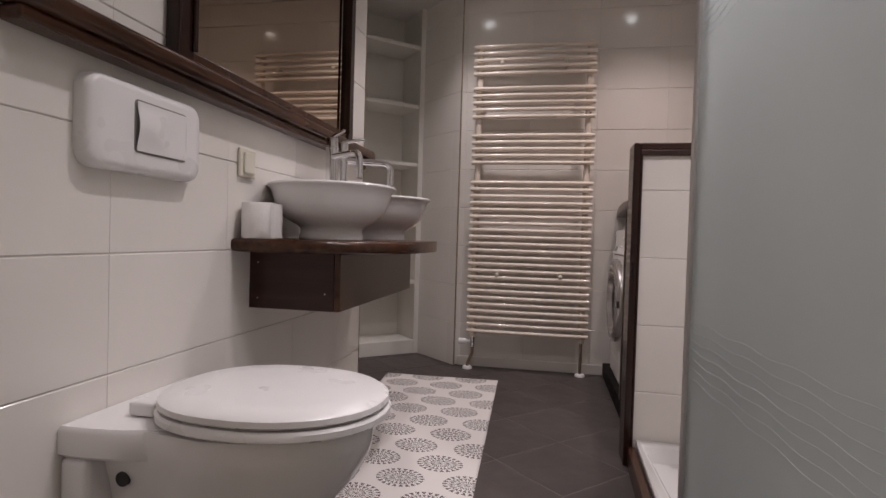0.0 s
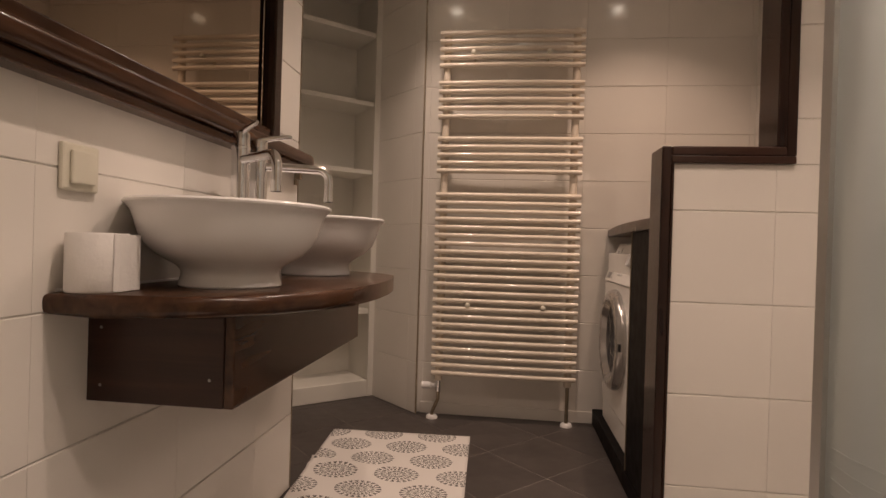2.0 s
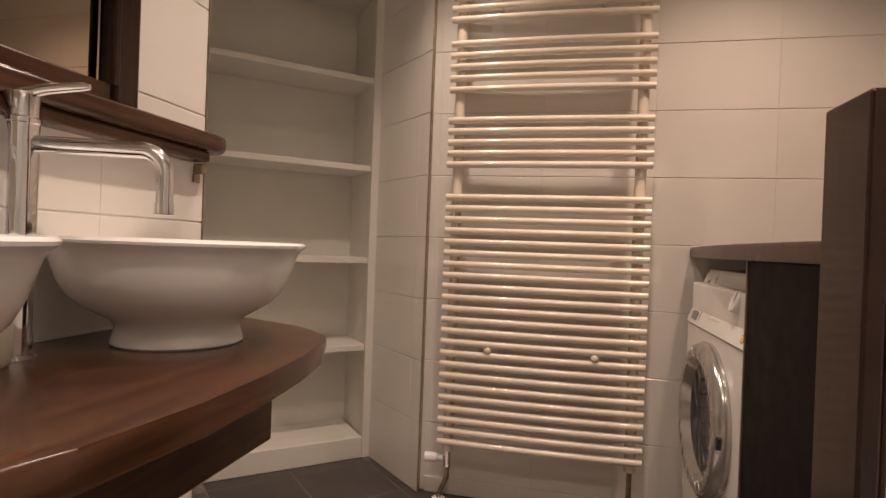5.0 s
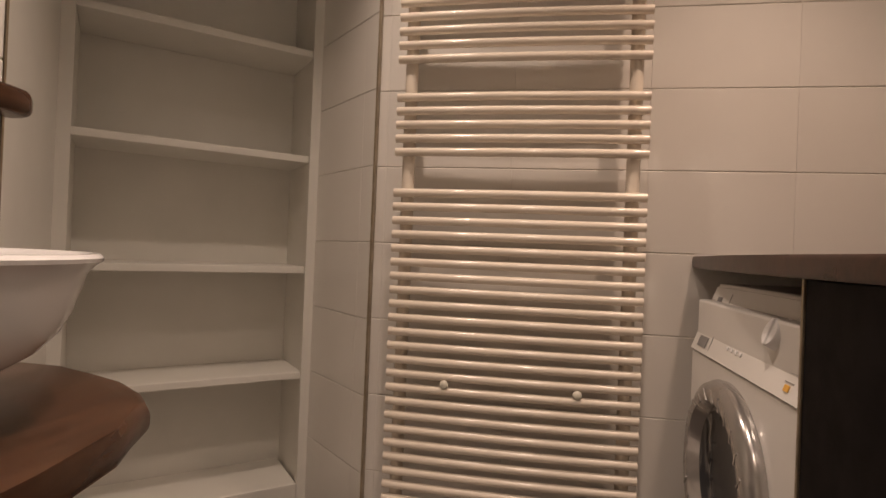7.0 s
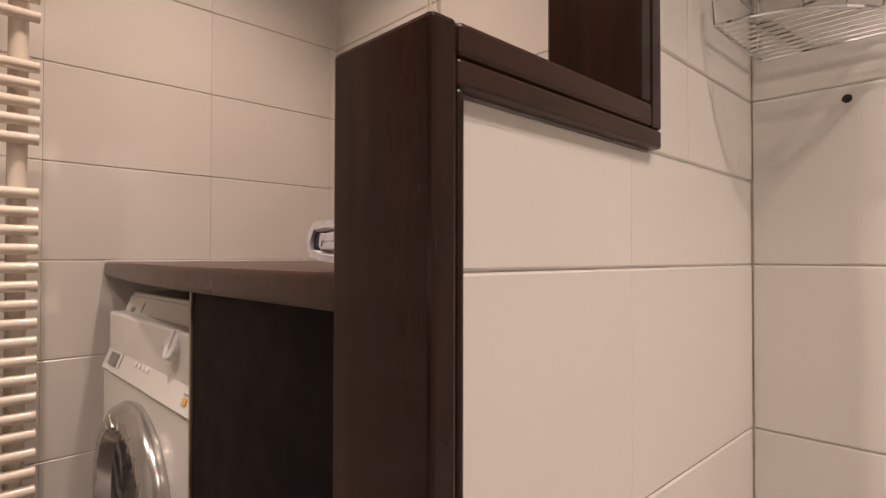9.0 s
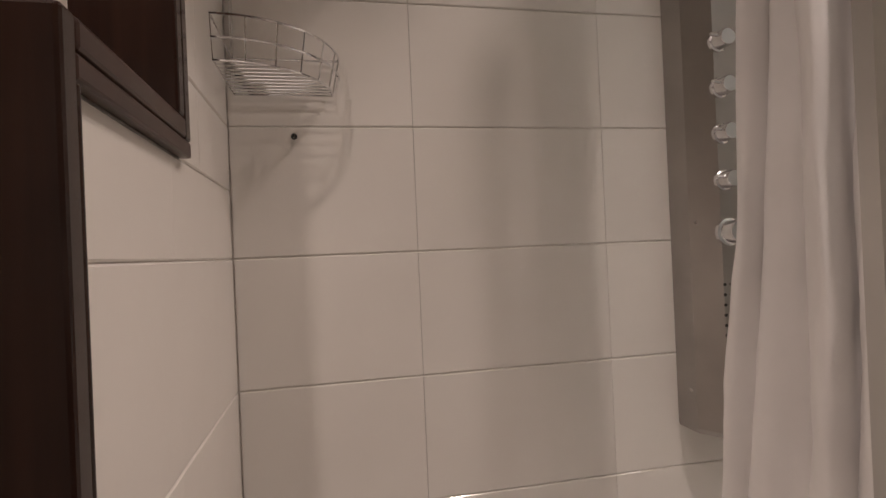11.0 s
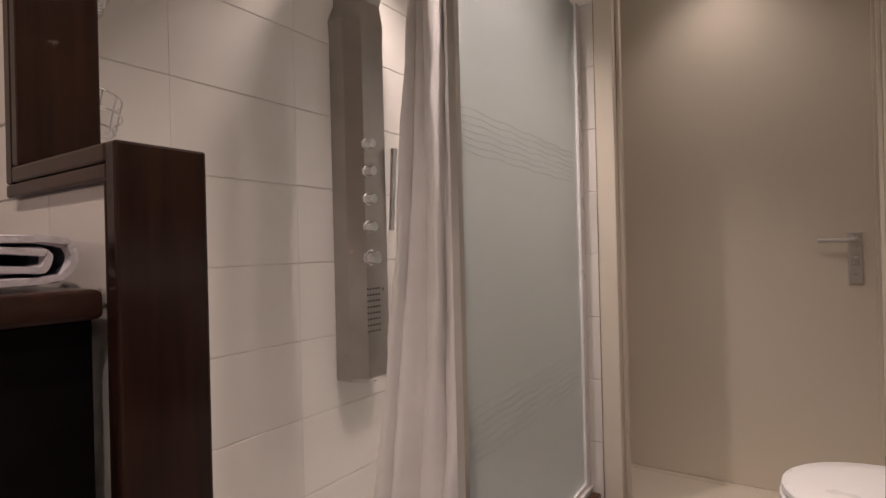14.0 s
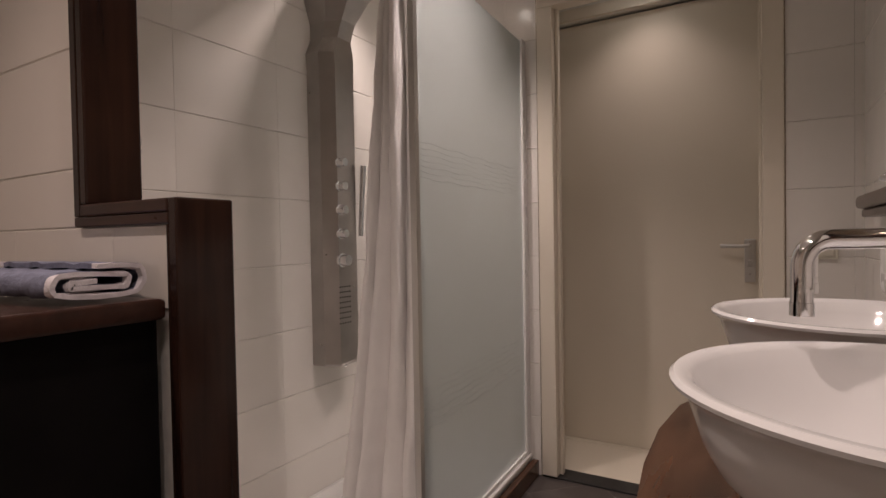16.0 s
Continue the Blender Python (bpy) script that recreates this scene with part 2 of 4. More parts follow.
def rod(points, r, n=12, bm=None):
    """A round rod along a line of points, closed at both ends."""
    bm = bm or bmesh.new()
    pts = [Vector(p) for p in points]
    rings = []
    side = None
    for i, p in enumerate(pts):
        d = (pts[min(i + 1, len(pts) - 1)] - pts[max(i - 1, 0)]).normalized()
        if side is None:
            side = d.orthogonal().normalized()
        side = (side - d * side.dot(d)).normalized()
        up = d.cross(side)
        rr = r[i] if isinstance(r, (list, tuple)) else r
        rings.append([bm.verts.new(p + (side * math.cos(2 * math.pi * k / n) + up * math.sin(2 * math.pi * k / n)) * rr) for k in range(n)])
    for a, b in zip(rings, rings[1:]):
        for k in range(n):
            bm.faces.new((a[k], a[(k + 1) % n], b[(k + 1) % n], b[k]))
    bm.faces.new(rings[0][::-1]), bm.faces.new(rings[-1])
    return bm


def loft(sections, caps=True):
    bm = bmesh.new()
    rings = [[bm.verts.new(p) for p in s] for s in sections]
    n = len(rings[0])
    for a, b in zip(rings, rings[1:]):
        for k in range(n):
            bm.faces.new((a[k], a[(k + 1) % n], b[(k + 1) % n], b[k]))
    if caps:
        bm.faces.new(rings[0][::-1]), bm.faces.new(rings[-1])
    return bm


# ---- tiled walls ----
TILE_MESH = {}


def tile_mesh(w, h, mat=TILE, lift=0.004):
    """A wall tile that lies in its own x-z plane and faces -y, with a soft edge."""
    key = (round(w, 3), round(h, 3), mat.name)
    if key not in TILE_MESH:
        bm = bmesh.new()
        e, g = 0.0022, 0.0004
        back = [bm.verts.new(p) for p in ((0, 0, 0), (w, 0, 0), (w, 0, h), (0, 0, h))]
        mid = [bm.verts.new(p) for p in ((0, -lift * 0.5, 0), (w, -lift * 0.5, 0), (w, -lift * 0.5, h), (0, -lift * 0.5, h))]
        top = [bm.verts.new(p) for p in ((g, -lift, e), (w - g, -lift, e), (w - g, -lift, h - e), (g, -lift, h - e))]
        for a, b in ((back, mid), (mid, top)):
            for k in range(4):
                bm.faces.new((a[k], a[(k + 1) % 4], b[(k + 1) % 4], b[k]))
        bm.faces.new(top)
        TILE_MESH[key] = finish(bm, "tile", mat)
    return TILE_MESH[key]


TILES = []


def tiles(wall, start, turn, length, z0, z1, first, pitch=0.40, row=0.25, skip=None):
    """Plans tiles on a wall's face: start is the face's left end on the floor, turn its heading, first the place of one upright joint."""
    TILES.append((wall, start, turn, length, z0, z1, first, pitch, row, skip))


def lay_tiles():
    for wall, start, turn, length, z0, z1, first, pitch, row, skip in TILES:
        us = sorted({0.0, length} | {first + pitch * k for k in range(-20, 21) if 0.015 < first + pitch * k < length - 0.015})
        zs = sorted({z0, z1} | {0.026 + row * k for k in range(0, 12) if z0 + 0.03 < 0.026 + row * k < z1 - 0.03})
        m = Matrix.Translation(start) @ Matrix.Rotation(radians(turn), 4, "Z")
        for a, b in zip(us, us[1:]):
            for c, d in zip(zs, zs[1:]):
                if skip and skip((a + b) / 2, (c + d) / 2):
                    continue
                ob = new("tile", tile_mesh(b - a - 0.0002, d - c - 0.0016))
                ob.parent = wall
                wob = random.Random(int(a * 1000) * 7 + int(c * 1000))
                ob.matrix_local = m @ Matrix.Translation((a + 0.0001, 0, c + 0.0008)) @ Matrix.Rotation(wob.uniform(-0.0012, 0.0012), 4, "X") @ Matrix.Rotation(wob.uniform(-0.0012, 0.0012), 4, "Z")


# ---- shell of the room ----
ROW = 0.2425
XP, YP0, YP1, ZP = 1.165, 0.305, 0.395, 1.152      # half-height partition: free end, faces, top
XS = 1.448                                        # where the partition rises to the ceiling
YW = 0.675                                        # free end of the basin wall
XG, YG = 1.195, -0.38                             # shower glass: plane and free edge
DX0, DX1, DH = 0.27, 1.27, 2.20                  # door opening

floor = tagged(part("floor", box(-1.0, XA + 0.2, YD - 0.3, YF + 0.7, -0.12, -0.0015), FGROUT), "dark grey ceramic tile floor laid diagonally", "floor", kind="structure")
ceiling = tagged(part("ceiling", box(-1.0, XA + 0.2, YD - 0.3, YF + 0.7, CEIL, CEIL + 0.1), CEILP), "plain off-white painted ceiling with small downlights", "ceiling", kind="structure")
wall_west = tagged(part("wall_west", box(-0.1, 0.0, YD, YW, 0, CEIL), GROUT), "white glazed tile wall behind toilet and basins", "wall", kind="structure")
wall_north = tagged(part("wall_north", box(0.30, XA + 0.12, YF, YF + 0.1, 0, CEIL), GROUT), "white glazed tile wall behind the towel radiator", "wall", kind="structure")


def merged(first, *others):
    """Joins solids into one bmesh."""
    for other in others:
        me = bpy.data.meshes.new("tmp")
        other.to_mesh(me), other.free()
        first.from_mesh(me)
        bpy.data.meshes.remove(me)
    return first


JX0, JX1, JH = 0.236, 1.168, 2.165                # outer edges of the doorway's frame
wall_east = tagged(part("wall_east", merged(box(XR, XA + 0.12, YD, YP1 - 0.02, 0, CEIL), box(XA, XA + 0.12, YP1 - 0.019, YF, 0, CEIL)), GROUT), "white glazed tile wall of shower and laundry alcove", "wall", kind="structure")
wall_south = tagged(part("wall_south", merged(box(-0.1, JX0, YJ - 0.1, YJ, 0, CEIL), box(JX1, XR, YJ - 0.1, YJ, 0, CEIL), box(JX0, JX1, YJ - 0.1, YJ, JH, CEIL)), GROUT), "white glazed tile wall around the bathroom doorway", "wall", kind="structure")
tagged(part("wall_doorway", merged(box(0.02, 0.10, YD, YJ - 0.101, 0, CEIL), box(1.42, 1.50, YD, YJ - 0.101, 0, CEIL), box(0.02, DX0, YD - 0.12, YD - 0.001, 0, CEIL), box(DX1, 1.50, YD - 0.12, YD - 0.001, 0, CEIL), box(DX0, DX1, YD - 0.12, YD - 0.001, DH, CEIL)), PAINT), "plain cream painted walls of the deep doorway", "wall", kind="structure")
# wall set at an angle beside the shelves
PA, PB = Vector((-0.01, 1.915, 0)), Vector((0.30, 1.625, 0))
du = (PB - PA).normalized()
dn = Vector((-du.y, du.x, 0))
wall_diagonal = tagged(part("wall_diagonal", prism([(PA.x, PA.y), (PB.x, PB.y), (PB.x + 0.001, YF + 0.1), (PA.x + dn.x * 0.2, PA.y + dn.y * 0.2)], 0, CEIL), GROUT), "white glazed tile wall set at an angle beside shelves", "wall", kind="structure")
# alcove walls behind the shelves
tagged(part("wall_alcove_back", box(-1.0, -0.92, YW - 0.1, 2.3, 0, CEIL), PAINT), "plain white wall behind the built-in shelves", "wall", kind="structure")
tagged(part("wall_alcove_side", prism([(-0.1, YW), (-0.625, 1.395), (-0.92, 1.3), (-0.92, YW - 0.1), (-0.1, YW - 0.1)], 0, CEIL), PAINT), "plain white side wall of the shelf alcove", "wall", kind="structure")
tagged(part("wall_alcove_end", box(-1.0, 0.30, 2.22, 2.3, 0, CEIL), PAINT), "plain white end wall of the shelf alcove", "wall", kind="structure")

bm = prism([(XP + 0.012, YP0 + 0.006), (XA, YP0 + 0.006), (XA, YP1 - 0.006), (XP + 0.012, YP1 - 0.006)], 0, ZP - 0.012)
bm = merged(bm, box(XS + 0.012, XA, YP0 + 0.006, YP1 - 0.006, ZP - 0.012, CEIL))
wall_partition = tagged(part("wall_partition", bm, GROUT), "stepped tiled partition between shower and laundry, dark wood edging", "partition wall", kind="structure")

tiles(wall_west, (-0.0, YJ, 0), 90, YW - YJ, 0, CEIL, 0.4 * 3 + (-0.405 - 0.4 * 3 - YJ) % 0.4, row=ROW)
tiles(wall_north, (0.30, YF, 0), 0, XA - 0.30, 0, CEIL, 1.53 - 0.30, row=ROW)
tiles(wall_east, (XA, YF, 0), -90, YF - YP1, 0, CEIL, 0.25, row=ROW)
tiles(wall_east, (XR, YP0, 0), -90, YP0 - YJ, 0, CEIL, 0.34, row=ROW)
tiles(wall_diagonal, tuple(PA), math.degrees(math.atan2(du.y, du.x)), (PB - PA).length, 0, CEIL, 0.75, row=ROW)
tiles(wall_partition, (XP + 0.020, YP0 + 0.006, 0), 0, XR - XP - 0.026, 0, ZP - 0.032, XS - XP - 0.026, row=ROW)
tiles(wall_partition, (XS + 0.036, YP0 + 0.006, 0), 0, XR - XS - 0.036, ZP - 0.032, CEIL, 0.5, row=ROW)
tiles(wall_partition, (XA, YP1 - 0.006, 0), 180, XA - XP - 0.026, 0.97, ZP - 0.032, 0.19, row=ROW)
tiles(wall_partition, (XA, YP1 - 0.006, 0), 180, XA - XS - 0.036, ZP - 0.032, CEIL, 0.5, row=ROW)
tiles(wall_south, (XR, YJ, 0), 180, XR - JX1 - 0.004, 0, CEIL, 0.1, row=ROW)
tiles(wall_south, (JX0 - 0.004, YJ, 0), 180, JX0 - 0.004, 0, CEIL, 0.2, row=ROW)

# dark wood edging of the partition
trim = tagged(new("trim"), "dark stained wooden edging boards on partition wall", "trim", kind="structure")
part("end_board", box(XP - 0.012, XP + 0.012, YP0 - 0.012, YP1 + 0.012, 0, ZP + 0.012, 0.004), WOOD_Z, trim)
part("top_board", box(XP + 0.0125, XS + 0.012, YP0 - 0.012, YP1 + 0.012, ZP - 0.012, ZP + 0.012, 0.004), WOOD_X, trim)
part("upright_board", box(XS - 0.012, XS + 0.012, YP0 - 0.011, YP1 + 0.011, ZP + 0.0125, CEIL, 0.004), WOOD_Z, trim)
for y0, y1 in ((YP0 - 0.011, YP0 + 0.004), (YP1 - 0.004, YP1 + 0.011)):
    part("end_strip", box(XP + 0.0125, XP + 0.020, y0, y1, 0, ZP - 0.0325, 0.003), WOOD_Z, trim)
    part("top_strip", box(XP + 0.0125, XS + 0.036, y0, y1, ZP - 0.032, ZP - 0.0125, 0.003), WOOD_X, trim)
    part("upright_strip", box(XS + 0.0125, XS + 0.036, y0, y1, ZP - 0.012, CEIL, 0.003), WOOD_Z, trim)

# thin metal edge strips on the free ends of the tiled walls
part("edge_strip", box(-0.1, 0.0065, YW + 0.0005, YW + 0.004, 0, CEIL), BRASS, wall_west, "thin tarnished metal edge strip")
part("edge_strip", box(PB.x - 0.002, PB.x + 0.004, PB.y - 0.006, PB.y + 0.02, 0, CEIL), BRASS, wall_diagonal, "thin tarnished metal edge strip")

# ---- door ----
door = tagged(thing("door_1", "closed flush door in cream paint within its frame", "door", (DX0, YD, 0), kind="structure"))
P = Matrix.Translation((-DX0, -YD, 0))


def dpart(name, bm, mat, parent=door, label="", smooth=False):
    bmesh.ops.transform(bm, matrix=P, verts=bm.verts)
    return part(name, bm, mat, parent, label, smooth)


leaf = dpart("leaf", box(DX0 + 0.012, DX1 - 0.012, YD - 0.075, YD - 0.035, 0.006, DH - 0.012, 0.003), DOORP)
for x0, x1 in ((DX0 - 0.055, DX0 + 0.008), (DX1 - 0.008, DX1 + 0.055)):
    dpart("jamb", box(x0, x1, YD - 0.1, YD + 0.014, 0, DH + 0.0, 0.004), DOORP)
dpart("head", box(DX0 - 0.055, DX1 + 0.055, YD - 0.1, YD + 0.014, DH + 0.001, DH + 0.06, 0.004), DOORP)
for x0, x1 in ((DX0 + 0.0085, DX0 + 0.02), (DX1 - 0.02, DX1 - 0.0085)):
    dpart("stop", box(x0, x1, YD - 0.034, YD - 0.012, 0, DH - 0.001, 0.002), DOORP)
HZ = 1.008
plate = dpart("handle_plate", box(DX0 + 0.06, DX0 + 0.105, YD - 0.035, YD - 0.026, HZ - 0.148, HZ + 0.05, 0.003), ALU)
dpart("lever", rod([(DX0 + 0.083, YD - 0.03, HZ + 0.02), (DX0 + 0.083, YD + 0.01, HZ + 0.02), (DX0 + 0.089, YD + 0.02, HZ + 0.02), (DX0 + 0.117, YD + 0.022, HZ + 0.018), (DX0 + 0.200, YD + 0.02, HZ + 0.02)], [0.009, 0.009, 0.009, 0.008, 0.009], 12), ALU, smooth=True)
dpart("privacy_turn", box(DX0 + 0.073, DX0 + 0.091, YD - 0.026, YD - 0.016, HZ - 0.075, HZ - 0.045, 0.003), ALU)
for dz in (0.035, -0.11):
    dpart("screw", lathe([(0, 0), (0.004, 0), (0.003, 0.002), (0, 0.0025)], 10, m=pose(DX0 + 0.083, YD - 0.026, HZ + dz, -90)), STEEL)
dpart("bottom_stop", box(DX0 + 0.0085, DX1 - 0.0085, YD - 0.1, YD - 0.001, -0.003, 0.0055), DOORP)
dpart("backing", box(DX0, DX1, YD - 0.119, YD - 0.101, 0, DH, 0), DOORP)
threshold = tagged(part("threshold", box(JX0, JX1, YJ - 0.1, YJ + 0.004, -0.003, 0.008, 0.002), BLACK), "dark flat strip in the bathroom doorway", "threshold", kind="structure")

sill = tagged(part("door_sill", box(0.101, 1.419, YD - 0.0005, YJ - 0.1005, -0.003, 0.004, 0.001), DOORP), "flat cream painted sill inside the doorway", "sill", kind="structure")
door_frame = tagged(thing("door_frame", "cream painted wooden door frame in the tiled wall", "door frame", (JX0, YJ, 0), kind="structure"))
Q = Matrix.Translation((-JX0, -YJ, 0))
for bm in (box(JX0, 0.305, YJ - 0.06, YJ + 0.012, 0.009, JH - 0.07, 0.004), box(1.098, JX1, YJ - 0.06, YJ + 0.012, 0.009, JH - 0.07, 0.004)):
    bmesh.ops.transform(bm, matrix=Q, verts=bm.verts)
    part("jamb", bm, DOORP, door_frame)
for bm in (box(0.3055, 0.316, YJ - 0.06, YJ - 0.03, 0.009, JH - 0.0705, 0.002), box(1.084, 1.0975, YJ - 0.06, YJ - 0.03, 0.009, JH - 0.0705, 0.002)):
    bmesh.ops.transform(bm, matrix=Q, verts=bm.verts)
    part("stop", bm, DOORP, door_frame)
bm = box(JX0, JX1, YJ - 0.06, YJ + 0.012, JH - 0.0695, JH, 0.004)
bmesh.ops.transform(bm, matrix=Q, verts=bm.verts)
part("head", bm, DOORP, door_frame)
for x0 in (JX0 - 0.004, JX1 + 0.0005):
    bm = box(x0, x0 + 0.0035, YJ + 0.0005, YJ + 0.007, 0.0, JH)
    bmesh.ops.transform(bm, matrix=Q, verts=bm.verts)
    part("joint_line", bm, BRASS, door_frame, "dark joint between frame and tiles")

# ---- downlights ----
lamp = None
for lx, ly in LAMPS:
    if lamp is None:
        lamp = thing("ceiling_light", "small round recessed ceiling downlight, lit", "ceiling light", (lx, ly, CEIL), "downlights in the ceiling")
        part("ring", lathe([(0.030, -0.001), (0.030, -0.006), (0.042, -0.006), (0.044, -0.001)], 32), ALU, lamp, smooth=True)
        part("bulb", lathe([(0, -0.004), (0.029, -0.003), (0.029, 0.0)], 24), GLOW, lamp, "glowing warm lamp face")
    else:
        copy_thing(lamp, pose(lx, ly, CEIL))

# ---- towel radiator ----
RX0, RX1, RY = 0.390, 1.108, 1.545
rad = thing("towel_radiator", "cream enamelled tubular towel radiator on the tiled wall", "radiator", (0, 0, 0))
bars = [0.241 + 0.0411 * i for i in range(23)] + [1.266 + 0.0405 * i for i in range(5)] + [1.541 + 0.0422 * i for i in range(5)] + [1.800 + 0.0405 * i for i in range(5)]


def bow(f):
    return RY - 0.010 * (1 - (2 * f - 1) ** 2)


bar_mesh = None
for z in bars:
    if bar_mesh is None:
        pts = [(RX0 + (RX1 - RX0) * i / 16, bow(i / 16), 0) for i in range(17)]
        bar_mesh = finish(rod(pts, 0.0125, 12), "bar", RADP, True)
    ob = new("bar", bar_mesh)
    ob.parent, ob.location = rad, (0, 0, z)
for x in (RX0 + 0.035, RX1 - 0.035):
    part("collector", rod([(x, RY + 0.024, 0.20), (x, RY + 0.024, 1.985)], 0.019, 16), RADP, rad, smooth=True)
for x, z in ((RX0 + 0.17, 1.8625), (RX1 - 0.172, 1.8625), (RX0 + 0.175, 0.5905), (RX1 - 0.168, 0.5905)):
    f = (x - RX0) / (RX1 - RX0)
    part("bracket", rod([(x, YF - 0.004, z), (x, bow(f) - 0.008, z)], 0.008, 10), RADP, rad)
    part("bracket_cap", lathe([(0, 0.008), (0.009, 0.007), (0.013, 0.003), (0.013, 0)], 16, m=pose(x, bow(f) - 0.008, z, 90)), CREAMP, rad, "round cream bracket cap", True)
for x, m2 in ((RX0 + 0.035, BRASS), (RX1 - 0.035, BRASS)):
    part("pipe", rod([(x, RY + 0.024, 0.198), (x, RY + 0.024, 0.10), (x - (0.03 if x < 0.6 else 0.0), RY + 0.03, 0.03), (x - (0.03 if x < 0.6 else 0.0), RY + 0.03, 0.0)], 0.009, 12), m2, rad, "tarnished brass feed pipe", True)
    part("pipe_collar", lathe([(0.030, 0.0), (0.030, 0.008), (0.024, 0.016), (0.010, 0.018)], 24, m=pose(x - (0.03 if x < 0.6 else 0.0), RY + 0.03, 0)), PLASTIC, rad, "white plastic floor collar", True)
vx = RX0 + 0.035
part("valve_body", rod([(vx, RY + 0.024, 0.245), (vx, RY + 0.024, 0.14)], 0.014, 12), CHROME, rad, "chrome valve body", True)
part("valve_knob", rod([(vx - 0.015, RY + 0.022, 0.17), (vx - 0.035, RY + 0.02, 0.17), (vx - 0.04, RY + 0.02, 0.17), (vx - 0.085, RY + 0.016, 0.17)], [0.012, 0.012, 0.018, 0.019], 20), PLASTIC, rad, "white valve knob", True)

# ---- built-in shelves ----
shelf_unit = thing("built_in_shelves", "white painted open built-in shelving, empty", "shelves", (0, 0, 0))
SA, SB = Vector((-0.60, 1.40, 0)), Vector((-0.03, 1.895, 0))
sd = (SB - SA).normalized()
sn = Vector((sd.y, -sd.x, 0))
DEP = 0.27


def plan(a, b, depth0, depth1):
    """A plan quad along the shelf front from a to b metres, between two depths behind it."""
    return [tuple((SA + sd * u - sn * d)[:2]) for u, d in ((a, depth0), (b, depth0), (b, depth1), (a, depth1))]


SL = (SB - SA).length
part("back_panel", prism(plan(0.0, SL - 0.0005, DEP, DEP + 0.012), 0, CEIL), PAINT, shelf_unit)
part("side_panel", prism(plan(SL, SL + 0.018, 0.0, DEP + 0.012), 0, CEIL), PAINT, shelf_unit)
part("side_panel", prism(plan(-0.01, 0.01, 0.0, DEP), 0, CEIL), PAINT, shelf_unit)
part("front_post", prism([tuple((SA + sd * u + sn * d)[:2]) for u, d in ((SL - 0.008, 0.012), (SL + 0.035, 0.012), (SL + 0.035, -0.012), (SL - 0.008, -0.012))], 0, CEIL, 0.003), PAINT, shelf_unit)
part("front_post", prism(plan(-0.03, 0.012, -0.012, 0.012), 0, CEIL, 0.003), PAINT, shelf_unit)
for z in (0.505, 0.898, 1.312, 1.708, 2.11):
    part("shelf_board", prism(plan(0.011, SL - 0.001, 0.004, DEP - 0.001), z - 0.026, z, 0.003), PAINT, shelf_unit)
part("bottom_board", prism(plan(0.011, SL - 0.009, -0.01, DEP - 0.001), 0.0, 0.095, 0.004), PAINT, shelf_unit)

# ---- vanity ----
CT = 0.788
outline = [(0.0, -0.385), (0.10, -0.390), (0.20, -0.380), (0.28, -0.345), (0.35, -0.275), (0.405, -0.175), (0.435, -0.055), (0.448, 0.085), (0.445, 0.225), (0.433, 0.345), (0.411, 0.455), (0.382, 0.538), (0.338, 0.583), (0.28, 0.622), (0.215, 0.648), (0.14, 0.660), (0.06, 0.662), (0.0, 0.658)]
worktop = thing("basin_countertop", "dark stained wooden vanity top with rounded bow front", "countertop", (0, 0, 0))
part("top", prism(outline, CT - 0.038, CT, 0.015, 4), WOOD_Y, worktop, smooth=True)
part("sealant_bead", rod([(0.006, -0.36, CT + 0.001), (0.006, 0.63, CT + 0.001)], 0.0035, 6), PLASTIC, worktop, "pale sealant line along the tiles")
vanity = thing("vanity_cabinet", "dark stained wooden box under the vanity top, wall-hung", "cabinet", (0, 0, 0))
V0, V1, VX, VZ = -0.285, 0.52, 0.285, 0.583
part("side_board", box(0.0, VX - 0.019, V0, V0 + 0.018, VZ, CT - 0.039, 0.002), WOOD_X, vanity)
part("side_board", box(0.0, VX - 0.019, V1 - 0.018, V1, VZ, CT - 0.039, 0.002), WOOD_X, vanity)
part("front_board", box(VX - 0.018, VX, V0, V1, VZ, CT - 0.039, 0.003), WOOD_Y, vanity)
part("bottom_board", box(0.0, VX - 0.019, V0 + 0.0185, V1 - 0.0185, VZ + 0.004, VZ + 0.02, 0.0), WOOD_Y, vanity)
for x, z in ((0.03, VZ + 0.03), (0.03, CT - 0.07), (VX - 0.045, VZ + 0.05)):
    part("screw_head", lathe([(0.003, 0), (0.0025, 0.001), (0, 0.0012)], 10, m=pose(x, V0, z, 90)), STEEL, vanity)


def basin(at):
    b = thing("washbasin", "white ceramic round vessel basin on the vanity top", "washbasin", at, "pair of vessel basins")
    prof = [(0, 0.0), (0.098, 0.0), (0.101, 0.003), (0.100, 0.010), (0.096, 0.022), (0.096, 0.032), (0.104, 0.042), (0.122, 0.052), (0.145, 0.066), (0.163, 0.085), (0.174, 0.107), (0.181, 0.130), (0.187, 0.149), (0.194, 0.157), (0.200, 0.161), (0.201, 0.165), (0.197, 0.169), (0.189, 0.169), (0.180, 0.162), (0.172, 0.145), (0.154, 0.118), (0.130, 0.086), (0.09, 0.06), (0.05, 0.05), (0.022, 0.047), (0, 0.047)]
    part("bowl", lathe(prof, 72), CERAMIC, b, smooth=True)
    part("drain", lathe([(0.021, 0.047), (0.021, 0.052), (0.017, 0.053), (0, 0.051)], 24), CHROME, b, "chrome drain", True)
    return b


b1 = basin((0.188, -0.12, CT))
copy_thing(b1, pose(0.190, 0.375, CT))


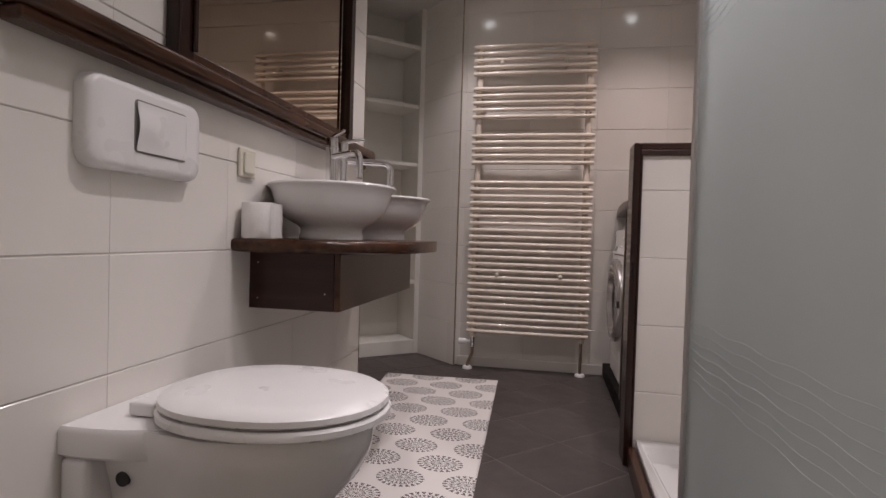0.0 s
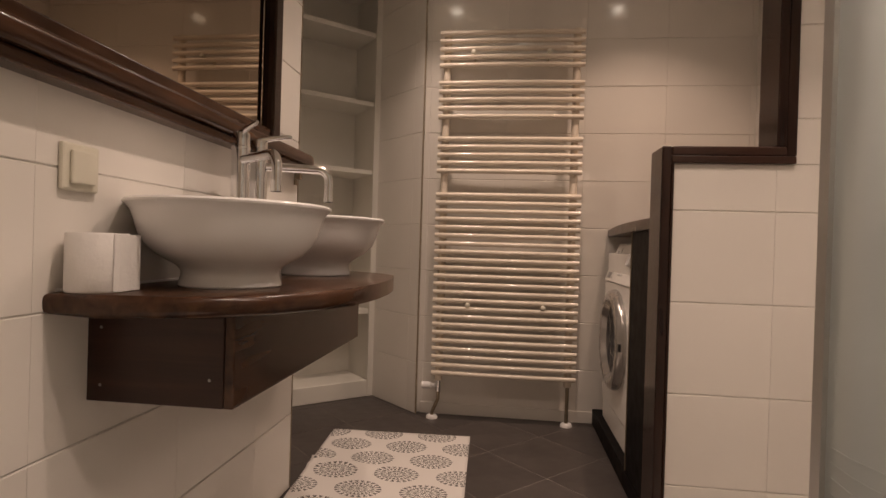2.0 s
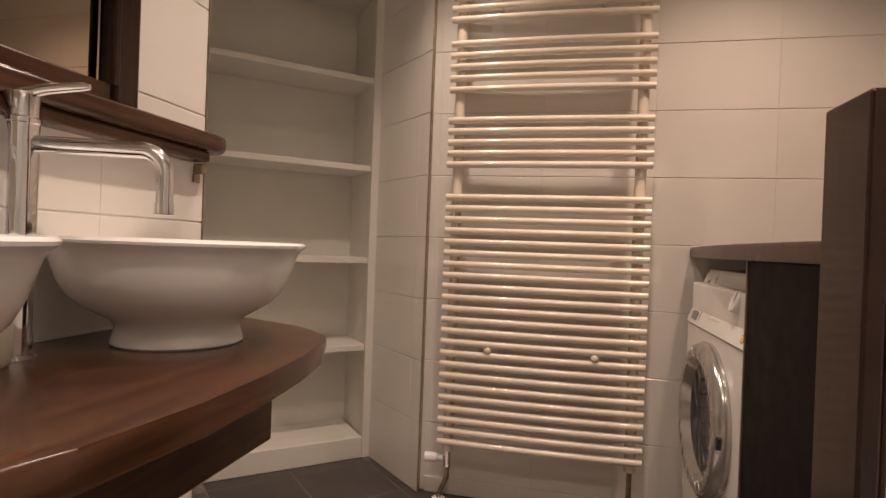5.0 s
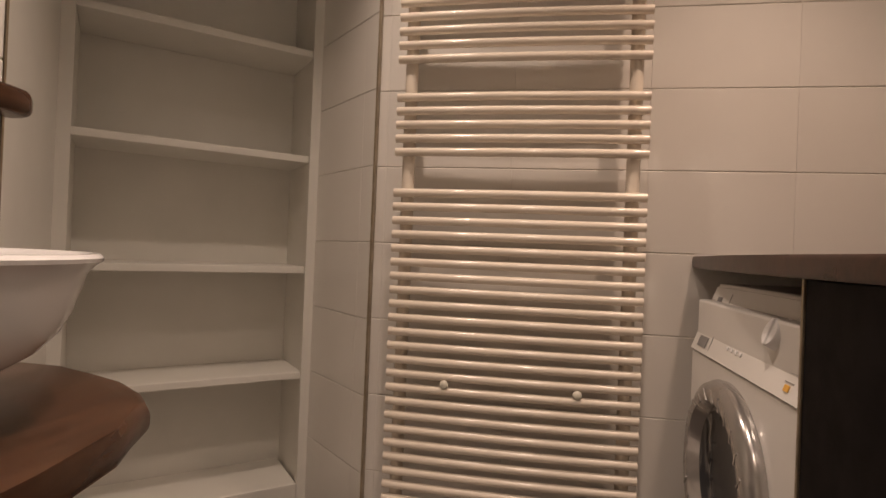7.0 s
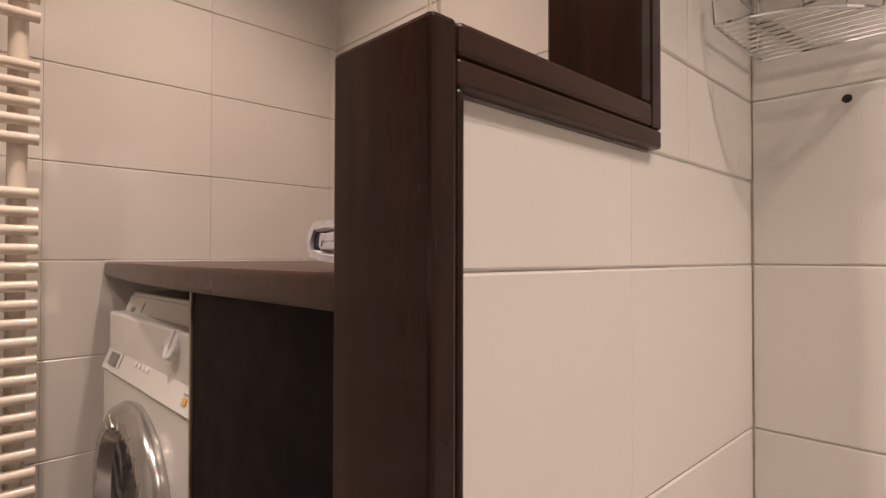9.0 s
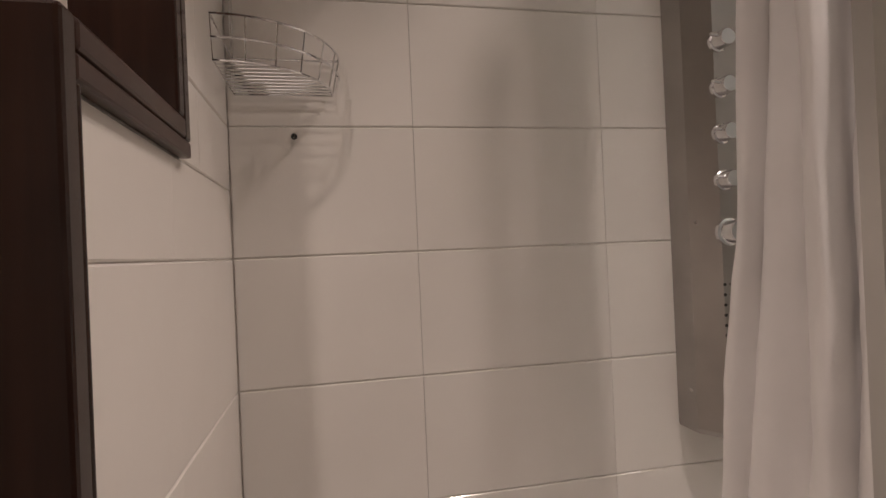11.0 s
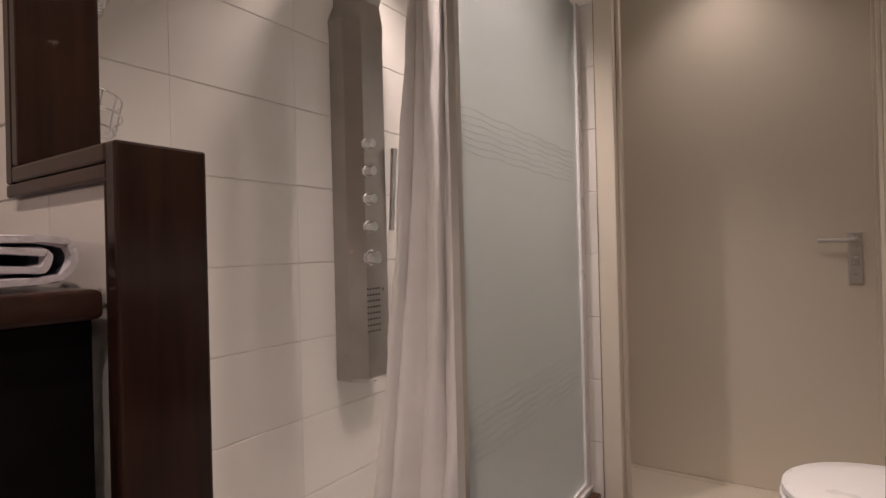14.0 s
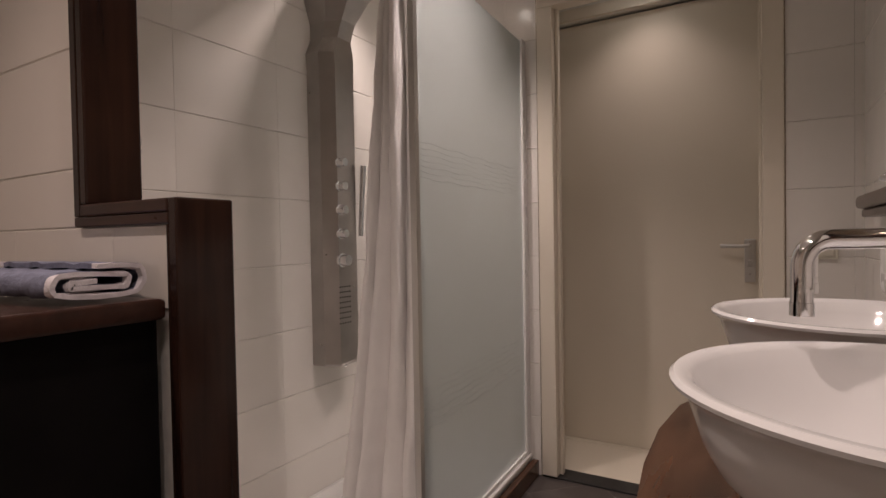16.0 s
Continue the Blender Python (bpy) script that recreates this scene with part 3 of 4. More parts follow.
def mixer(at, turn):
    m = thing("basin_mixer", "tall chrome basin mixer tap with bent spout", "tap", at, "pair of mixer taps")
    m.rotation_euler = (0, 0, radians(turn))
    part("body", lathe([(0, 0), (0.026, 0), (0.026, 0.005), (0.0215, 0.009), (0.0215, 0.315), (0.0225, 0.316), (0.0225, 0.322), (0.0205, 0.324), (0.0205, 0.352), (0.019, 0.356), (0, 0.357)], 32), CHROME, m, smooth=True)
    pts = [(0.015, 0, 0.290)] + [(0.15 + 0.03 * math.sin(a), 0, 0.260 + 0.03 * math.cos(a)) for a in [i * math.pi / 16 for i in range(9)]] + [(0.18, 0, 0.218)]
    part("spout", rod(pts, 0.0115, 16), CHROME, m, smooth=True)
    part("aerator", lathe([(0.0125, 0.204), (0.0125, 0.219), (0.010, 0.2195)], 20, m=pose(0.18, 0, 0)), CHROME, m, smooth=True)
    part("lever", rod([(0.0, 0.0, 0.355), (0.03, 0, 0.364), (0.075, 0, 0.371), (0.082, 0, 0.371)], [0.009, 0.0075, 0.006, 0.004], 12), CHROME, m, smooth=True)
    return m


m1 = mixer((0.105, 0.065, CT), -38)
copy_thing(m1, pose(0.105, 0.162, CT, 0, 0, 22))

# toilet roll and tumbler
roll = thing("toilet_roll", "white toilet paper roll standing upright on vanity top", "toilet roll", (0.060, -0.335, CT))
part("paper", lathe([(0.021, 0.0), (0.046, 0.0), (0.048, 0.003), (0.048, 0.097), (0.046, 0.1), (0.021, 0.1), (0.021, 0.0)], 40), PAPER, roll, smooth=True)
part("core", lathe([(0.0205, 0.001), (0.0205, 0.099), (0.019, 0.099), (0.019, 0.001), (0.0205, 0.001)], 24), CREAMP, roll, "cardboard core")
part("loose_sheet", prism([(0.0455, -0.02), (0.049, -0.01), (0.0505, 0.015), (0.050, 0.04), (0.049, 0.04), (0.0495, 0.015), (0.048, -0.009)], 0.002, 0.098), PAPER, roll)
cup = thing("tumbler", "small cream tumbler on vanity top between the basins", "cup", (0.10, 0.12, CT))
part("cup_body", lathe([(0, 0), (0.030, 0), (0.034, 0.005), (0.036, 0.09), (0.034, 0.09), (0.031, 0.008), (0, 0.006)], 32), CREAMP, cup, smooth=True)

# mirror and its ledge
MY0, MY1, LZ = -0.66, 0.435, 1.188
mirror = thing("mirror", "large wall mirror in dark stained wooden frame", "mirror", (0, 0, 0))
part("glass", box(0.010, 0.022, MY0 + 0.05, MY1 - 0.05, LZ + 0.03, 2.12), MIRROR, mirror, "silvered mirror glass")
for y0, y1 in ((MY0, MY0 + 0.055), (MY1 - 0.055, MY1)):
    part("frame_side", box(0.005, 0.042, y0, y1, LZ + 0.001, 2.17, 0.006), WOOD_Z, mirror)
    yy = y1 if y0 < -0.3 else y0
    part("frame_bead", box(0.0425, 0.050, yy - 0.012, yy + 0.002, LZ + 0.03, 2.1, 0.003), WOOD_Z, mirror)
part("frame_top", box(0.005, 0.042, MY0 + 0.0555, MY1 - 0.0555, 2.115, 2.17, 0.006), WOOD_Y, mirror)
part("frame_bottom", box(0.005, 0.035, MY0 + 0.0555, MY1 - 0.0555, LZ + 0.001, LZ + 0.035, 0.004), WOOD_Y, mirror)
ledge_outline = [(0.005, -1.05), (0.05, -1.05), (0.066, -1.035), (0.072, -1.01), (0.072, 0.632), (0.066, 0.666), (0.05, 0.684), (0.03, 0.690), (0.005, 0.690)]
ledge = thing("ledge_shelf", "dark stained wooden ledge with moulded edge under mirror", "wall shelf", (0, 0, 0))
part("board", prism(ledge_outline, LZ - 0.038, LZ, 0.012, 3), WOOD_Y, ledge, smooth=True)
part("apron", box(0.005, 0.055, -1.04, 0.63, LZ - 0.062, LZ - 0.0385, 0.006), WOOD_Y, ledge)

part("bracket", box(0.006, 0.03, 0.635, 0.655, LZ - 0.085, LZ - 0.0625, 0.004), BRASS, ledge, "small metal bracket under the ledge")
part("bracket_foot", box(0.006, 0.012, 0.635, 0.655, LZ - 0.105, LZ - 0.0855, 0.002), BRASS, ledge)

# switch and flush plate
switch = thing("light_switch", "cream square rocker light switch on the tiled wall", "switch", (0.0045, -0.322, 1.0))
part("frame", box(0, 0.010, -0.041, 0.041, -0.041, 0.041, 0.004), CREAMP, switch)
part("rocker", box(0.0102, 0.017, -0.027, 0.027, -0.029, 0.029, 0.003), CREAMP, switch)
socket = thing("wall_socket", "cream square switch plate on tiles beside the door", "switch", (0.12, YJ + 0.0045, 1.03))
part("frame", box(-0.041, 0.041, 0, 0.010, -0.041, 0.041, 0.004), CREAMP, socket)
part("rocker", box(-0.027, 0.027, 0.0102, 0.016, -0.029, 0.029, 0.003), CREAMP, socket)

TY = -0.775
flush = thing("flush_plate", "large white plastic toilet flush plate on the wall", "flush plate", (0.0045, TY + 0.045, 1.008))


def rounded(w, h, r, n=6):
    pts = []
    for cx, cz, a0 in ((w / 2 - r, h / 2 - r, 0), (-w / 2 + r, h / 2 - r, 90), (-w / 2 + r, -h / 2 + r, 180), (w / 2 - r, -h / 2 + r, 270)):
        for i in range(n + 1):
            a = radians(a0 + 90 * i / n)
            pts.append((cx + r * math.cos(a), cz + r * math.sin(a)))
    return pts


part("cover", loft([[(x, y * s, z * s) for y, z in rounded(0.330, 0.178, 0.035)] for x, s in ((0, 1.0), (0.016, 1.0), (0.026, 0.975), (0.031, 0.92), (0.033, 0.8))]), PLASTIC, flush, smooth=True)
bm = bmesh.new()
N = 14
grid = [[bm.verts.new((0.0385 + 0.0045 * math.sin(math.pi * j / N) ** 2 * math.sin(math.pi * 1.4 * (i / N) + 0.9 * math.sin(math.pi * j / N)) - 0.0015 * math.cos(2 * math.pi * j / N), 0.025 - 0.075 + 0.15 * i / N, -0.045 + 0.1 * j / N)) for j in range(N + 1)] for i in range(N + 1)]
for i in range(N):
    for j in range(N):
        bm.faces.new((grid[i][j], grid[i + 1][j], grid[i + 1][j + 1], grid[i][j + 1]))
part("push_button", bm, PLASTIC, flush, "wavy moulded push button", True)
part("button_gap", loft([[(x, 0.025 + y, 0.005 + z) for y, z in rounded(0.158, 0.108, 0.01)] for x in (0.031, 0.0338)]), GREYINK, flush, "thin dark gap round the button")

# ---- toilet ----
toilet = thing("toilet", "white ceramic wall-hung toilet with lid closed", "toilet", (0.0045, TY + 0.038, 0.042))


def dshape(xb, xf, hw, z, back=0.8, n=28):
    """Plan of a bowl: straight sides at the wall, round front."""
    a = min(xf - xb, hw * 1.45)
    xc = xf - a
    pts = [(xb, -hw * back, z)]
    if xc > xb + 0.01:
        pts.append(((xb + xc) / 2, -hw * (back + 1) / 2, z))
    else:
        pts.append((xb + 0.005, -hw * (back + 1) / 2, z))
    for i in range(n + 1):
        t = -math.pi / 2 + math.pi * i / n
        pts.append((xc + a * math.cos(t), hw * math.sin(t), z))
    p = pts[1]
    pts.append((p[0], -p[1], z))
    pts.append((xb, hw * back, z))
    return pts


part("bowl", loft([dshape(0.0, 0.26, 0.075, 0.085), dshape(0.0, 0.29, 0.10, 0.10), dshape(0.0, 0.36, 0.115, 0.15), dshape(0.0, 0.44, 0.13, 0.22), dshape(0.0, 0.50, 0.15, 0.29), dshape(0.0, 0.525, 0.165, 0.335), dshape(0.0, 0.53, 0.172, 0.36), dshape(0.0, 0.53, 0.175, 0.392), dshape(0.0, 0.525, 0.172, 0.40)]), CERAMIC, toilet, smooth=True)
part("deck", loft([dshape(0.0, 0.30, 0.172, 0.345, 1.0), dshape(0.0, 0.30, 0.18, 0.352, 1.0), dshape(0.0, 0.30, 0.18, 0.395, 1.0), dshape(0.002, 0.296, 0.175, 0.403, 1.0)]), CERAMIC, toilet, smooth=True)
part("side_foot", box(0.0, 0.06, -0.178, -0.10, 0.10, 0.3445, 0.012, 3), CERAMIC, toilet, smooth=True)
part("side_foot", box(0.0, 0.06, 0.10, 0.178, 0.10, 0.3445, 0.012, 3), CERAMIC, toilet, smooth=True)
for s in (-1, 1):
    part("fixing_cap", rod([(0.10, s * 0.118, 0.30), (0.10, s * 0.14, 0.30)], 0.014, 16), BLACK, toilet, "dark fixing bolt", True)


def oval(x0, x1, hw, z, n=48):
    xc, a = (x0 + x1) / 2, (x1 - x0) / 2
    return [(xc + a * (math.cos(t) if math.cos(t) > 0 else -abs(math.cos(t)) ** 0.75), hw * math.copysign(abs(math.sin(t)) ** 0.92, math.sin(t)), z) for t in [2 * math.pi * i / n for i in range(n)]]


part("seat", loft([oval(0.12, 0.555, 0.182, 0.408), oval(0.113, 0.562, 0.19, 0.413), oval(0.113, 0.562, 0.19, 0.424), oval(0.118, 0.557, 0.186, 0.429)]), PLASTIC, toilet, smooth=True)
part("lid", loft([oval(0.122, 0.553, 0.182, 0.432), oval(0.116, 0.559, 0.188, 0.437), oval(0.118, 0.557, 0.187, 0.447), oval(0.13, 0.545, 0.178, 0.454), oval(0.19, 0.49, 0.13, 0.459)]), PLASTIC, toilet, smooth=True)
for s in (-1, 1):
    part("hinge", box(0.078, 0.135, s * 0.085 - 0.018, s * 0.085 + 0.018, 0.404, 0.432, 0.006), PLASTIC, toilet)

# ---- laundry alcove ----
C2 = 0.992
CX = 1.190
alcove_top = thing("laundry_countertop", "dark stained wooden worktop over the washing machine", "countertop", (0, 0, 0))
part("top", prism([(CX + 0.072, YF - 0.005), (CX + 0.028, 1.2), (CX + 0.008, 0.9), (CX, YP1 + 0.012), (XA - 0.005, YP1 + 0.012), (XA - 0.005, YF - 0.005)], C2 - 0.036, C2, 0.008, 3), WOOD_X, alcove_top, smooth=True)
part("sealant_bead", rod([(CX + 0.08, YF - 0.007, C2 + 0.001), (XA - 0.008, YF - 0.007, C2 + 0.001), (XA - 0.008, YP1 + 0.014, C2 + 0.001)], 0.003, 6), PLASTIC, alcove_top, "pale sealant line")
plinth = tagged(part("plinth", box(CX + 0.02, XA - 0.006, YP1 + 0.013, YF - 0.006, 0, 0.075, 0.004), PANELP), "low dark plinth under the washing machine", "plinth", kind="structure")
panel = thing("cabinet_panel", "near-black panel closing the space under the worktop", "panel", (0, 0, 0))
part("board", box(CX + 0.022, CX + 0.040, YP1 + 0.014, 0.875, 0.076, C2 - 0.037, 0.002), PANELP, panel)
part("edge_strip", box(CX + 0.019, CX + 0.043, 0.8755, 0.882, 0.076, C2 - 0.037, 0.001), BRASS, panel, "thin worn edge strip")
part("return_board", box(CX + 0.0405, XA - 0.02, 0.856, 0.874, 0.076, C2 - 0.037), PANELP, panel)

WX, WY0, WY1, WZ = CX + 0.047, 0.935, 1.535, 0.0755
wm = thing("washing_machine", "white front-loading washing machine with sloping control panel", "washing machine", (0, 0, 0))
part("body", box(WX + 0.012, XR - 0.0, WY0, WY1, WZ, WZ + 0.80, 0.006), ENAMEL, wm)
part("front_panel", box(WX, WX + 0.0115, WY0 + 0.002, WY1 - 0.002, WZ + 0.11, WZ + 0.665, 0.004), ENAMEL, wm)
part("kick_panel", box(WX + 0.004, WX + 0.0115, WY0 + 0.004, WY1 - 0.004, WZ + 0.005, WZ + 0.105, 0.003), ENAMEL, wm)
part("lid", box(WX + 0.062, XR - 0.0, WY0, WY1, WZ + 0.8005, WZ + 0.845, 0.006), ENAMEL, wm)
# sloping fascia
FZ0, FZ1 = WZ + 0.67, WZ + 0.80
fx0, fx1 = WX - 0.004, WX + 0.058
part("fascia", loft([[(fx0, y, FZ0), (fx1 + 0.0, y, FZ1 + 0.035), (fx1 + 0.004, y, FZ1 + 0.035), (fx0 + 0.0155, y, FZ0)] for y in (WY0 + 0.002, WY1 - 0.002)]), ENAMEL, wm)
slope = math.degrees(math.atan2(fx1 - fx0, FZ1 + 0.035 - FZ0))


def on_fascia(u, v):
    """A place on the sloping fascia: u along it from the wall side, v from 0 at its foot to 1."""
    return Matrix.Translation((fx0 + (fx1 - fx0) * v - 0.0005, WY1 - 0.002 - u, FZ0 + (FZ1 + 0.035 - FZ0) * v)) @ Euler((0, radians(-90 + slope), 0)).to_matrix().to_4x4()


def fbox(w, h, d, u, v, bevel=0.0):
    bm = box(-h / 2, h / 2, -w / 2, w / 2, 0, d, bevel)
    bmesh.ops.transform(bm, matrix=on_fascia(u, v), verts=bm.verts)
    return bm


part("dial", lathe([(0.036, 0), (0.036, 0.006), (0.030, 0.008), (0.028, 0.026), (0.025, 0.029), (0, 0.029)], 36, m=on_fascia(0.463, 0.58)), PLASTIC, wm, "large round programme dial", True)
part("dial_grip", fbox(0.010, 0.052, 0.033, 0.463, 0.58, 0.002), PLASTIC, wm)
part("display", fbox(0.036, 0.036, 0.002, 0.236, 0.68), BLACK, wm, "small dark display")
part("drawer_handle", fbox(0.06, 0.028, 0.003, 0.075, 0.16, 0.001), GREYINK, wm, "recessed soap drawer grip")
part("drawer_seam", fbox(0.002, 0.15, 0.001, 0.13, 0.5), GREYINK, wm)
part("name_plate", fbox(0.03, 0.012, 0.001, 0.06, 0.82), GREYINK, wm, "plain small grey maker's mark")
for k in range(4):
    part("printed_line", fbox(0.026, 0.003, 0.0008, 0.33, 0.30 + 0.11 * k), GREYINK, wm)
for k in range(7):
    part("printed_line", fbox(0.032, 0.0026, 0.0008, 0.545 + 0.008 * (k % 2), 0.18 + 0.1 * k), GREYINK, wm)
for k in range(4):
    part("button", fbox(0.012, 0.008, 0.003, 0.24 + 0.026 * k, 0.22, 0.001), PLASTIC, wm)
part("start_lamp", fbox(0.016, 0.012, 0.003, 0.545, 0.12, 0.001), AMBER, wm, "amber start button")
# round door
DC = Matrix.Translation((WX - 0.0005, (WY0 + WY1) / 2 + 0.005, WZ + 0.425)) @ Euler((0, radians(-90), 0)).to_matrix().to_4x4()
hatch = part("porthole_door", lathe([(0.150, 0.0), (0.215, 0.0), (0.218, 0.012), (0.210, 0.030), (0.190, 0.040), (0.172, 0.038), (0.160, 0.022), (0.150, 0.006)], 64, m=DC), RIM, wm, "round silver porthole door", True)
part("porthole_glass", lathe([(0.158, 0.012), (0.15, 0.014), (0.135, 0.006), (0.11, -0.0), (0, 0.0)], 64, m=DC), DARKGLASS, hatch, "dark bulging door glass", True)
rib = None
for k in range(26):
    a = 2 * math.pi * k / 26
    mm = DC @ Matrix.Translation((0.181 * math.cos(a), 0.181 * math.sin(a), 0.037)) @ Matrix.Rotation(a, 4, "Z") @ Matrix.Rotation(0.5, 4, "Z")
    bm = box(-0.015, 0.015, -0.003, 0.003, 0, 0.0035, 0.001)
    bmesh.ops.transform(bm, matrix=mm, verts=bm.verts)
    part("rib", bm, RIM, hatch)
bm = box(-0.016, 0.016, -0.008, 0.008, 0, 0.012, 0.003)
bmesh.ops.transform(bm, matrix=DC @ Matrix.Translation((0.0, -0.208, 0.022)), verts=bm.verts)
part("latch", bm, BLACK, hatch, "black door latch")

# folded towel: a thick cloth doubled over on itself
towel = thing("towel", "folded blue-grey towel with pale border on worktop", "towel", (1.20, 0.0, C2 + 0.001))


def strip(points, thick, x0, x1, n):
    """A cloth of a given thickness along a line in the y-z plane, between two x."""
    pts = [Vector((0, y, z)) for y, z in points]
    secs = []
    for i, p in enumerate(pts):
        d = (pts[min(i + 1, len(pts) - 1)] - pts[max(i - 1, 0)]).normalized()
        nrm = Vector((0, -d.z, d.y)) * thick / 2
        secs.append((p + nrm, p - nrm))
    bm = bmesh.new()
    cols = []
    for j in range(n + 1):
        x = x0 + (x1 - x0) * j / n
        wv = 0.004 * math.sin(j * 1.7)
        cols.append(([bm.verts.new((x, a.y + wv, max(0, a.z + 0.002 * math.sin(j * 2.3 + i)))) for i, (a, b) in enumerate(secs)], [bm.verts.new((x, b.y + wv, max(0, b.z + 0.002 * math.sin(j * 2.3 + i)))) for i, (a, b) in enumerate(secs)]))
    m = len(pts)
    for (a0, b0), (a1, b1) in zip(cols, cols[1:]):
        for i in range(m - 1):
            bm.faces.new((a0[i], a0[i + 1], a1[i + 1], a1[i]))
            bm.faces.new((b0[i + 1], b0[i], b1[i], b1[i + 1]))
        bm.faces.new((a0[0], a1[0], b1[0], b0[0]))
        bm.faces.new((a0[-1], b0[-1], b1[-1], a1[-1]))
    for a, b in (cols[0], cols[-1]):
        for i in range(m - 1):
            bm.faces.new((a[i], a[i + 1], b[i + 1], b[i]))
    return bm


def roll_line(y0, y1, z0, z1, turns):
    """A flattened roll: round both ends, closing in a little with each turn."""
    line = []
    n = 22
    for i in range(int(turns * n) + 1):
        a = 2 * math.pi * i / n
        k = 0.0115 * i / n
        r = (z1 - z0) / 2 - k
        half = (y1 - y0) / 2 - (z1 - z0) / 2 - 0.016 * i / n
        c, sn_ = math.cos(a + math.pi / 2), math.sin(a + math.pi / 2)
        line.append(((y0 + y1) / 2 + max(-1, min(1, c * 2.2)) * half + c * r * 0.9, (z0 + z1) / 2 + sn_ * r * (1 + 0.05 * math.sin(3 * a))))
    return line


TW0, TW1 = YP1 + 0.018, YP1 + 0.19
part("cloth", strip(roll_line(TW0, TW1, 0.006, 0.058, 2.0), 0.009, 0.03, 0.36, 10), TERRY, towel, smooth=True)
part("border", strip(roll_line(TW0, TW1, 0.006, 0.058, 2.0), 0.0075, 0.022, 0.0295, 1), TERRYB, towel, "pale woven border", True)
part("far_border", strip(roll_line(TW0, TW1, 0.006, 0.058, 2.0), 0.0075, 0.3605, 0.367, 1), TERRYB, towel, smooth=True)

# ---- shower ----
GA, GB = Vector((XG, YG, 0)), Vector((1.235, YJ + 0.008, 0))     # free edge and wall end of the glass
gd = (GB - GA).normalized()
gn = Vector((-gd.y, gd.x, 0))           # towards the shower
GL = (GB - GA).length


def along(u, d):
    p = GA + gd * u + gn * d
    return (p.x, p.y)


T0 = Vector((XP + 0.03, YP0 - 0.008, 0))
tray_out = [(T0.x, T0.y), along(0, -0.02), along(GL, -0.02), (XR - 0.006, YJ + 0.006), (XR - 0.006, T0.y)]
tray = thing("shower_tray", "low white acrylic shower tray on dark wooden kerb", "shower tray", (0, 0, 0))


def inset(poly, d):
    c = Vector((sum(p[0] for p in poly) / len(poly), sum(p[1] for p in poly) / len(poly)))
    return [tuple(Vector(p) + (c - Vector(p)).normalized() * d) for p in poly]


secs = [[(x, y, z) for x, y in inset(tray_out, d)] for d, z in ((0.012, 0.0), (0.012, 0.075), (0.0, 0.082), (0.0, 0.095), (0.008, 0.10), (0.05, 0.10), (0.062, 0.094), (0.085, 0.05), (0.11, 0.044))]
part("basin", loft(secs), TRAYM, tray, smooth=True)
part("kerb", prism([(T0.x - 0.028, T0.y), along(0, -0.05), along(GL, -0.05), along(GL, -0.022), along(0, -0.0225), (T0.x - 0.001, T0.y)], 0, 0.072, 0.003), WOOD_Y, tray, "dark wooden kerb board")
part("waste_cover", lathe([(0.055, 0.044), (0.055, 0.05), (0.045, 0.054), (0, 0.055)], 32, m=pose(1.55, -0.6, 0)), CHROME, tray, "round chrome waste cover", True)

screen = thing("shower_screen", "fixed frosted glass shower screen in pale aluminium profiles", "shower screen", (0, 0, 0))
gp = part("pane", prism([along(0.012, -0.003), along(GL - 0.03, -0.003), along(GL - 0.03, 0.003), along(0.012, 0.003)], 0.112, 1.955), FROST, screen, "frosted glass pane")
gp.visible_shadow = False
part("edge_profile", prism([along(-0.006, -0.010), along(0.016, -0.010), along(0.016, -0.0035), along(0.016, 0.010), along(-0.006, 0.010)], 0.101, 1.965, 0.002), ALU, screen)
part("wall_profile", prism([along(GL - 0.045, -0.012), along(GL, -0.012), along(GL, 0.012), along(GL - 0.045, 0.012)], 0.101, 1.965, 0.002), PLASTIC, screen, "white wall profile")
part("bottom_profile", prism([along(0.017, -0.010), along(GL - 0.046, -0.010), along(GL - 0.046, 0.010), along(0.017, 0.010)], 0.1005, 0.118, 0.002), PLASTIC, screen)
# thin wavy rods draw in the lines that the frosted glass reflects
for k in range(14):
    z0 = 1.27 + 0.018 * k if k < 7 else 0.50 + 0.022 * (k - 7)
    pts = []
    for i in range(25):
        u = 0.03 + (GL - 0.1) * i / 24
        x, y = along(u, -0.0042)
        pts.append((x, y, z0 + 0.003 * math.sin(u * 34 + k * 0.7)))
    part("reflection_line", rod(pts, 0.0007, 6), FROST, screen)

# curtain gathered inside the free edge of the glass
curtain = thing("shower_curtain", "white cloth shower curtain gathered beside the glass screen", "shower curtain", (0, 0, 0))
bm = bmesh.new()
NU, NV = 150, 40
gridv = []
for j in range(NV + 1):
    f = j / NV
    z = 2.03 - 1.90 * f
    w0 = 0.11 + 0.19 * f ** 1.5
    col = []
    for i in range(NU + 1):
        s = i / NU
        d = 0.022 + w0 * s + 0.012 * math.cos(s * math.pi * 7 + 0.8 + 1.6 * f) * (0.5 + f)
        u = 0.045 + 0.02 * f + (0.018 + 0.016 * f) * math.sin(s * math.pi * 7 + 2.2 * math.sin(f * 2.5) + 0.8 * math.sin(s * 7)) + 0.014 * math.sin(s * 9 + f * 4)
        u += 0.010 * noise.noise(Vector((s * 9, f * 9, 4.3))) + 0.004 * noise.noise(Vector((s * 30, f * 40, 1.3)))
        d += 0.006 * noise.noise(Vector((s * 12, f * 16, 0.3)))
        x, y = along(u, d)
        col.append(bm.verts.new((x, y, z)))
    gridv.append(col)
